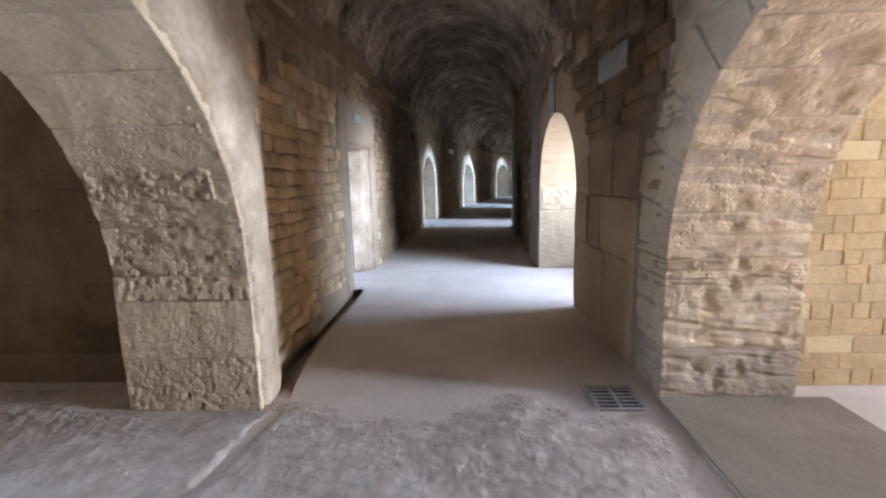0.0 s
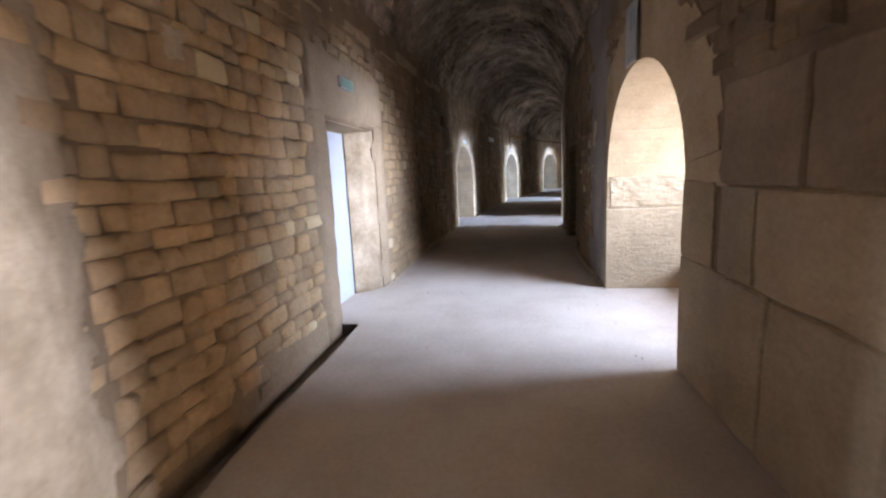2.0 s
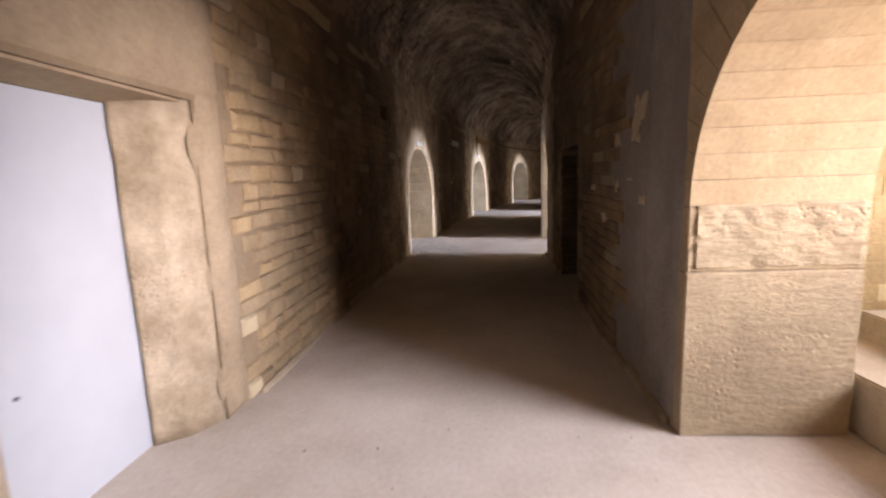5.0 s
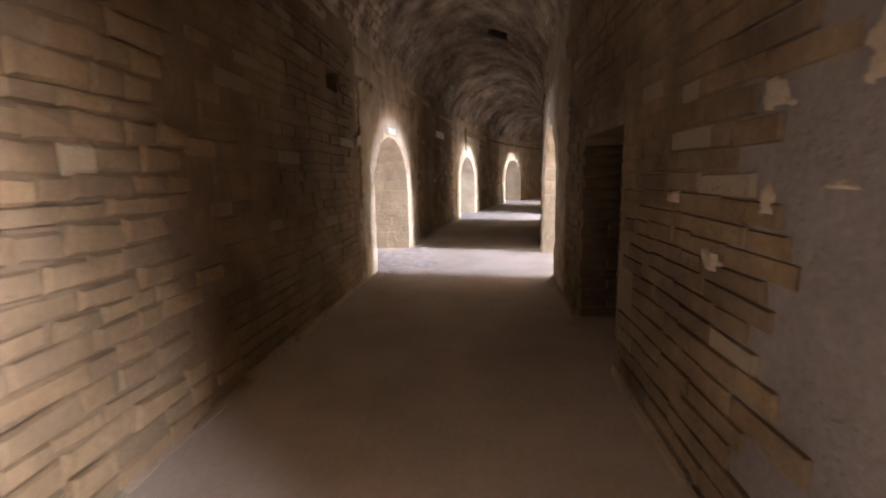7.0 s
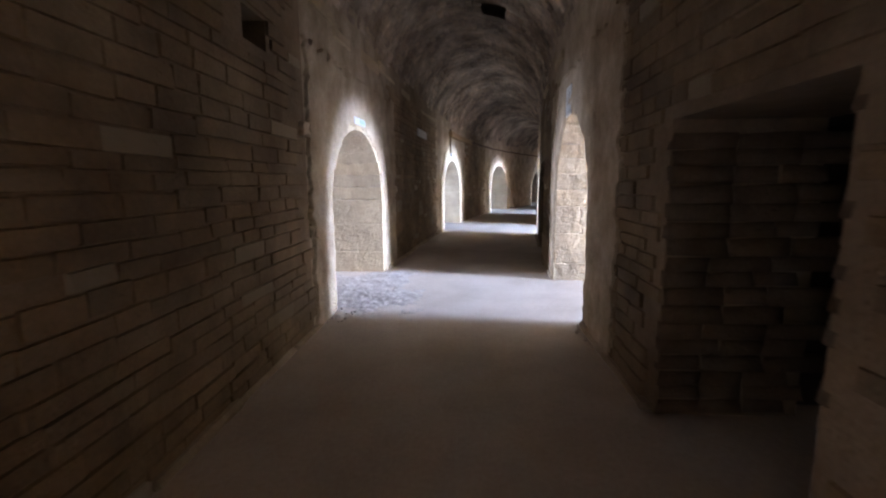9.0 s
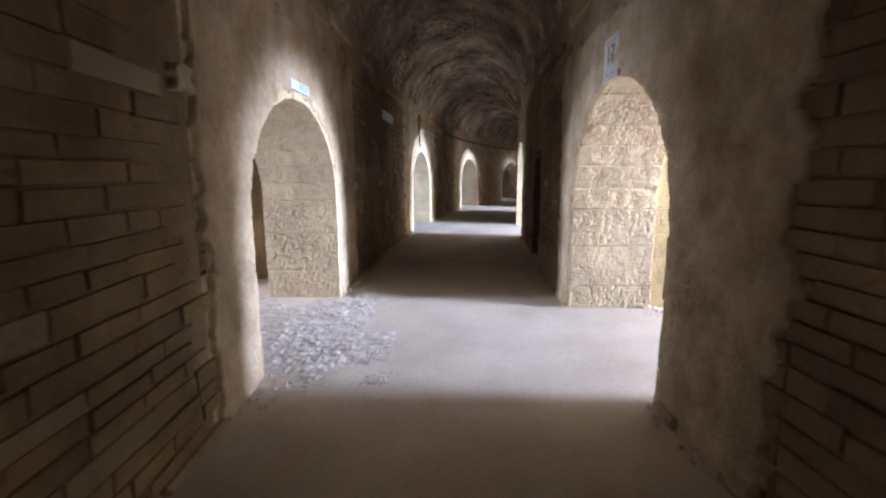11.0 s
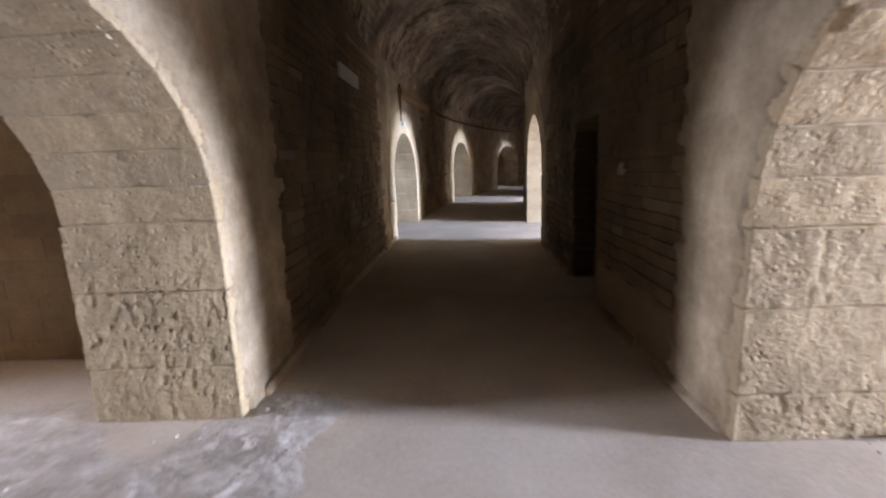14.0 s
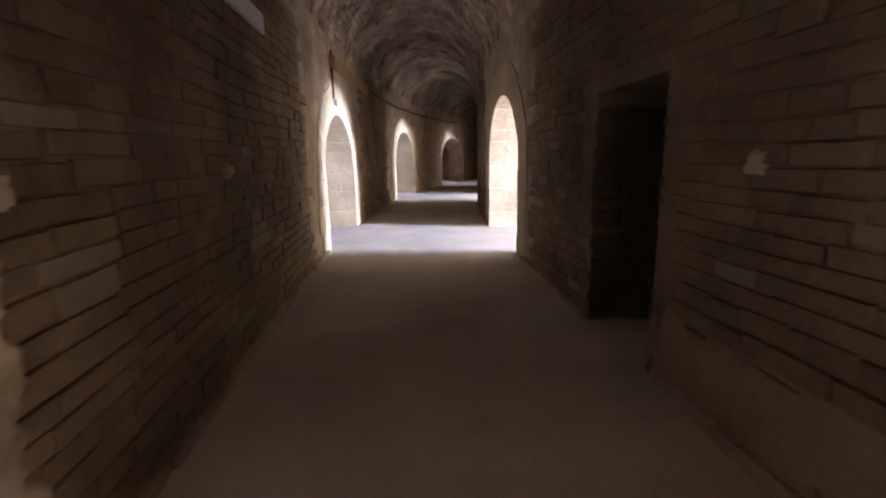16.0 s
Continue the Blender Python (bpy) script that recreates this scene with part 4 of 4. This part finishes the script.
def render_band(name, y0, y1, z0, z1, prd, label, wob=0.05, seed=5, face=LEFT, side=-1, mat=None):
    """Uneven lime render over a wall, with a ragged outline."""
    bm = bmesh.new()
    small = mat is M_PALE
    res, fq = (0.012, 22) if small else (0.06, 4)
    ny, nz = max(3, int((y1 - y0) / res)), max(3, int((z1 - z0) / res))
    off = Vector((seed * 3.1, seed * 1.7, 0))
    g = {}
    for i in range(ny + 1):
        for k in range(nz + 1):
            y, z = y0 + (y1 - y0) * i / ny, z0 + (z1 - z0) * k / nz
            if i in (0, ny):
                y += wob * noise.noise(Vector((z * fq, i, 0)) + off) * 2
            if k == nz:
                z += wob * noise.noise(Vector((y * fq, 9, 0)) + off) * 2
            edge = 1 if 0 < i < ny and 0 < k < nz else 0
            if small and edge:      # flaked away in places towards the rim
                rim = min(i / ny, 1 - i / ny, k / nz, 1 - k / nz)
                edge = 1 if rim * 2.2 + 0.9 * noise.noise(Vector((y * 13, z * 13, seed))) > 0.22 else 0
            dp = prd * (0.15 + 0.85 * edge) + 0.012 * noise.fractal(Vector((y * 3, z * 3, seed)), 0.9, 2, 4)
            g[i, k] = bm.verts.new(place(face, side, y, z, -dp if edge else 0.02))
    for i in range(ny):
        for k in range(nz):
            bm.faces.new((g[i, k], g[i + 1, k], g[i + 1, k + 1], g[i, k + 1]))
    return part(name, bm, mat or M_DIM_RENDER, wall_left if side < 0 else wall_right, label, smooth=True)


render_band("render_jamb", 5.56, 5.925, 0.0, 2.05, 0.045, "grey lime render jamb", wob=0.04, seed=5)
render_band("render_jamb", 7.385, 7.66, 0.0, 2.05, 0.045, "grey lime render jamb", wob=0.03, seed=6)
render_band("render_lintel", 5.52, 7.66, 1.985, 2.6, 0.046, "grey lime render lintel", wob=0.12, seed=7)


render_band("render_foot", 4.1, 5.6, -0.1, 0.26, 0.04, "grey lime render along the wall foot", wob=0.06, seed=8)
render_band("render_foot", 16.0, 17.72, 0.0, 0.5, 0.03, "grey lime render along the wall foot", wob=0.1, seed=9, face=RIGHT, side=1)
render_band("render_coat", 7.27, 7.86, 0.0, 2.85, 0.036, "grey lime render beside the stair arch", wob=0.02, seed=12, face=RIGHT, side=1, mat=M_GREY_RENDER)
render_band("render_remnant", 2.77, 2.98, 1.2, 1.42, 0.03, "pale remnant of lime render", wob=0.04, seed=51, mat=M_PALE)
for y0, y1, z0, z1, sd in ((8.02, 8.2, 1.62, 2.0, 41), (8.45, 8.62, 1.66, 1.78, 42), (8.1, 8.35, 1.40, 1.43, 43), (7.85, 8.05, 1.24, 1.32, 44), (8.48, 8.58, 1.3, 1.4, 45), (8.8, 8.92, 1.02, 1.14, 46), (9.22, 9.32, 1.3, 1.37, 47), (16.98, 17.1, 1.3, 1.41, 48), (7.9, 8.02, 1.8, 1.98, 49)):
    render_band("render_remnant", y0, y1, z0, z1, 0.014 if y0 < 8.7 else 0.044, "pale remnant of lime render", wob=0.05, seed=sd, face=RIGHT, side=1, mat=M_PALE)


for y0, y1, z0, z1, sd in ((13.0, 13.2, 1.88, 2.03, 64), (18.72, 18.86, 1.28, 1.40, 61), (21.1, 21.24, 1.45, 1.56, 62), (16.85, 17.0, 1.24, 1.4, 65), (20.2, 20.32, 1.5, 1.6, 66), (3.95, 4.12, 2.02, 2.2, 63)):
    render_band("render_remnant", y0, y1, z0, z1, 0.05, "pale remnant of lime render", wob=0.03, seed=sd, mat=M_PALE)

# ---- old render over the faces of the arches ----
def render_skin(face, side, y0, y1, z1, arch, lost, label, seed, thick=0.034, mat=None):
    """Worn lime render on a wall's face round an arch; it is lost in ragged patches along the edges."""
    res = 0.022
    ny, nz = int((y1 - y0) / res), int(z1 / res)
    off = Vector((seed * 5.3, seed * 2.9, seed))
    verts, faces, deep = [], [], []
    for i in range(ny + 1):
        for k in range(nz + 1):
            y, z = y0 + (y1 - y0) * i / ny, z1 * k / nz
            if z < arch.spring:
                gap = max(arch.y0 - y, y - arch.y1)
            else:
                e = math.hypot((y - arch.mid) / arch.half, (z - arch.spring) / (arch.apex - arch.spring))
                gap = (e - 1) * (arch.half if e > 1e-3 else 1)
            p = Vector((y, z, 0)) + off
            rag = 0.06 * noise.noise(p * 2.7) + 0.09 * noise.noise(p * 7) + 0.05 * noise.noise(p * 17)
            cover = min(gap - 0.012, gap - lost + rag, y - y0 - 0.10 + 1.2 * rag, y1 - y - 0.10 + 1.2 * rag, z1 - z - 0.1 + rag)
            on = min(1.0, max(0.0, cover / 0.018 + 0.5))
            h = thick + 0.011 * noise.fractal(p * 2.6, 0.9, 2.0, 4) + 0.003 * noise.noise(p * 30)
            verts.append(place(face, side, y, z, 0.05 - on * (0.05 + h)))
            deep.append(gap < -0.02 or on < 0.02)
    for i in range(ny):
        for k in range(nz):
            q = i * (nz + 1) + k
            f = (q, q + nz + 1, q + nz + 2, q + 1)
            if not all(deep[v] for v in f):
                faces.append(f)
    mesh_object("render_coat", verts, faces, mat or M_PLASTER, wall_left if side < 0 else wall_right, label)


render_skin(LEFT, -1, 1.7, 3.45, 2.9, ARCH_L[0], 0.03, "pale worn lime render with ragged edges", 3)
render_skin(LEFT, -1, 13.1, 17.0, 2.9, ARCH_L[1], 0.03, "pale worn lime render with ragged edges", 5)
render_skin(RIGHT, 1, 12.15, 16.15, 2.85, ARCH_R[2], 0.03, "pale worn lime render with ragged edges", 8)

# ---- drain grate in the floor ----
def drain_grate():
    g = tagged(new("drain_grate"), "rectangular steel drain grate set in the floor", "grate")
    g.location = (0.83, 2.70, 0.016)
    bm = bmesh.new()
    for lo, hi in (((0, 0, 0), (0.30, 0.014, 0.014)), ((0, 0.31, 0), (0.30, 0.324, 0.014)), ((0, 0.014, 0), (0.014, 0.31, 0.014)), ((0.286, 0.014, 0), (0.30, 0.31, 0.014)), ((0.14, 0.014, 0), (0.16, 0.31, 0.014))):
        box_bm(bm, lo, hi, 0.002)
    part("rim", bm, M_STEEL, g)
    for k in range(5):
        bm = bmesh.new()
        y = 0.046 + k * 0.0495
        box_bm(bm, (0.014, y, 0.008), (0.14, y + 0.016, 0.012))
        box_bm(bm, (0.16, y, 0.008), (0.286, y + 0.016, 0.012))
        part("bar", bm, M_STEEL, g)
    # near-black plate on the floor paints the shade of a pit
    bm = bmesh.new()
    box_bm(bm, (0.01, 0.01, -0.011), (0.29, 0.314, -0.006))
    part("pit", bm, M_PIT_SHADE, g, "near-black plate under the bars, painted as pit shade")


drain_grate()

# ---- backing of the small wall holes ----
for h in HOLES_L:
    p = place(LEFT, -1, (h.y0 + h.y1) / 2, (h.top + h.sill) / 2, WALL + 0.15)
    bm = bmesh.new()
    box_bm(bm, p - Vector((0.14, 0.4, 0.4)), p + Vector((0.14, 0.4, 0.4)))
    tagged(part("wall_hole_back", bm, M_DARK), "dark back of a putlog hole", "wall", kind="structure")

# ---- rough ground in the two open bays ----
slab("floor_rough_entry", ((-3.6, -2.5), (1.6, -2.5), (1.6, 3.05), (-3.6, 3.05)), 0.002, M_RUBBLY, "trodden rubbly earth with crumbled mortar", 0.012, 0.013, 0.009, ditch=((-1.27, 2.67), (-1.34, 1.91)))
slab("floor_rough_bay", ((-3.4, 13.0), (-0.25, 13.2), (0.1, 16.4), (-3.4, 16.9)), 0.002, M_RUBBLY_LIT, "loose rubbly earth in front of a side chamber", 0.017, 0.013, 0.002, 4.0, 0.85)
# sill in a darker colour than the floor beside it
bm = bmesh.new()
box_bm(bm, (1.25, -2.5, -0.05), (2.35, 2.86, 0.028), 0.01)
tagged(part("floor_ledge", bm, M_SILL), "smooth dark sill of a side passage", "floor", kind="structure")


def debris(name, x0, x1, y0, y1, n, seed, size):
    """Small crumbs of stone lying on the earth."""
    r = random.Random(seed)
    verts, faces = [], []
    for _ in range(n):
        c = Vector((r.uniform(x0, x1), r.uniform(y0, y1), 0.014))
        k = size * r.uniform(0.3, 1.0) ** 2
        i = len(verts)
        turn = Euler((r.uniform(0, 6), r.uniform(0, 6), r.uniform(0, 6))).to_matrix()
        for p in ((1, 0, 0), (-1, 0, 0), (0, 1, 0), (0, -1, 0), (0, 0, 0.7), (0, 0, -0.7)):
            verts.append(c + turn @ (Vector(p) * k * r.uniform(0.6, 1.1)))
        faces += [tuple(i + q for q in f) for f in ((0, 2, 4), (2, 1, 4), (1, 3, 4), (3, 0, 4), (2, 0, 5), (1, 2, 5), (3, 1, 5), (0, 3, 5))]
    return tagged(mesh_object(name, verts, faces, M_RUBBLY, smooth=False), "scattered crumbs of stone and mortar on the earth", "debris", kind="stuff")


debris("gravel", -2.2, 1.1, 0.6, 2.8, 260, 21, 0.014)
debris("gravel", -3.0, -0.5, 13.5, 16.3, 260, 22, 0.013)
debris("gravel", -1.3, 1.1, 5.2, 7.3, 40, 23, 0.014)


debris("gravel", 2.2, 2.7, 15.0, 15.4, 40, 24, 0.035)
debris("gravel", -1.3, -1.0, 13.3, 13.9, 30, 25, 0.03)
debris("gravel", 1.28, 1.42, 12.6, 13.3, 30, 26, 0.035)


# ---- signs ----
def on_wall(ob, face, side, y, z, off=0.0):
    """Stands ob on a wall's face: its x along the wall as one reads, its y up, its z out of the wall."""
    t, n = frame_at(face, side, y)
    right = t if side < 0 else -t
    up = Vector((0, 0, 1))
    m = Matrix((-right if right.cross(up).dot(n) < 0 else right, up, n)).transposed().to_4x4()
    m.translation = Vector((face(y), y, z)) + n * off
    ob.matrix_basis = m
    return ob


def plate(parent, w, h, d, mat, name="panel", label=""):
    bm = bmesh.new()
    box_bm(bm, (-w / 2, -h / 2, 0), (w / 2, h / 2, d), 0.002)
    return part(name, bm, mat, parent, label)


def bars(parent, rows, w, z, mat):
    for x, y, ln, th in rows:
        bm = bmesh.new()
        box_bm(bm, (x - ln / 2, y - th / 2, z), (x + ln / 2, y + th / 2, z + 0.002))
        part("text_bar", bm, mat, parent)


def lettering(parent, body, size, x, y, z, mat):
    cu = bpy.data.curves.new("lettering", "FONT")
    cu.body, cu.size, cu.extrude = body, size, 0.001
    cu.align_x = cu.align_y = "CENTER"
    cu.materials.append(mat)
    o = new("lettering", cu)
    o.parent = parent
    o.location = (x, y, z)


plaque = tagged(new("wall_plaque"), "white rectangular notice plaque with faint text", "plaque")
on_wall(plaque, RIGHT, 1, 3.93, 2.38, 0.035)
plate(plaque, 0.66, 0.2, 0.012, M_SIGN)
bars(plaque, [(-0.02 + 0.01 * (k % 2), 0.075 - 0.03 * k, 0.52 - 0.06 * (k % 3), 0.009) for k in range(6)], 0.6, 0.012, M_FAINT)

for y, z, body in ((6.25, 2.53, ""), (14.31, 2.39, "17")):
    sg = tagged(new("number_sign"), "white bay number sign above an arch", "sign", "bay number signs")
    on_wall(sg, RIGHT, 1, y, z, 0.03)
    hh = 0.5 if not body else 0.34
    plate(sg, 0.34, hh, 0.012, M_SIGN)
    if body:
        lettering(sg, body, 0.2, 0, 0.02, 0.014, M_INK)
    bars(sg, ([(0, 0.1, 0.05, 0.16), (0.08, 0.1, 0.04, 0.16)] if not body else [(0, 0.13, 0.2, 0.02)]) + [(-0.05, -hh / 2 + 0.05, 0.06, 0.025), (0.05, -hh / 2 + 0.05, 0.06, 0.025), (0, -hh / 2 + 0.09, 0.34, 0.004)], 0.3, 0.012, M_FAINT)

ex = tagged(new("exit_sign"), "green and white emergency exit light above the door", "exit sign")
on_wall(ex, LEFT, -1, 6.4, 2.33, 0.03)
plate(ex, 0.34, 0.1, 0.05, M_SIGN, "housing")
bm = bmesh.new()
box_bm(bm, (-0.155, -0.04, 0.05), (0.155, 0.04, 0.056), 0.002)
part("green_panel", bm, M_GREEN, ex, "green exit panel")

ex2 = tagged(new("exit_sign"), "pale green emergency exit light above an arch", "exit sign")
on_wall(ex2, LEFT, -1, 14.92, 2.25, 0.03)
plate(ex2, 0.46, 0.085, 0.02, M_SIGN, "housing")
bm = bmesh.new()
box_bm(bm, (-0.02, -0.03, 0.02), (0.2, 0.03, 0.023), 0.001)
part("green_panel", bm, M_GREEN, ex2, "green exit panel")

board = tagged(new("wall_panel"), "blank white panel high on the gallery wall", "panel")
on_wall(board, LEFT, -1, 19.4, 2.545, 0.05)
plate(board, 0.95, 0.16, 0.03, M_BOARD)


# ---- beam, strap and cable along the springing of the vault ----
def along(name, y0, y1, z, w, h, off, mat, steps):
    bm = bmesh.new()
    rings = []
    for k in range(steps + 1):
        y = y0 + (y1 - y0) * k / steps
        t, n = frame_at(LEFT, -1, y)
        p = Vector((LEFT(y), y, z + 0.01 * math.sin(y * 3)))
        rings.append([bm.verts.new(p + n * a + Vector((0, 0, b))) for a, b in ((off, -h / 2), (off + w, -h / 2), (off + w, h / 2), (off, h / 2))])
    for r0, r1 in zip(rings[:-1], rings[1:]):
        for i in range(4):
            bm.faces.new((r0[i], r0[(i + 1) % 4], r1[(i + 1) % 4], r1[i]))
    bm.faces.new(rings[0])
    bm.faces.new(rings[-1])
    return part(name, bm, mat)


tagged(along("beam", 23.4, 26.7, 2.95, 0.1, 0.16, 0.0, M_TIMBER, 10), "ochre timber beam at the springing of the vault", "beam")
tagged(along("cable_duct", 26.7, 38.5, 3.0, 0.05, 0.05, 0.0, M_IRON, 30), "dark cable duct along the springing of the vault", "cable duct")
strap = tagged(new("iron_strap"), "rusty iron strap hanging beside the beam", "strap")
on_wall(strap, LEFT, -1, 23.5, 2.75, 0.01)
plate(strap, 0.07, 0.75, 0.03, M_IRON, "bar")
lampb = tagged(new("junction_box"), "small white junction box under the iron strap", "junction box")
on_wall(lampb, LEFT, -1, 23.6, 2.32, 0.0)
plate(lampb, 0.2, 0.09, 0.08, M_SIGN, "box")
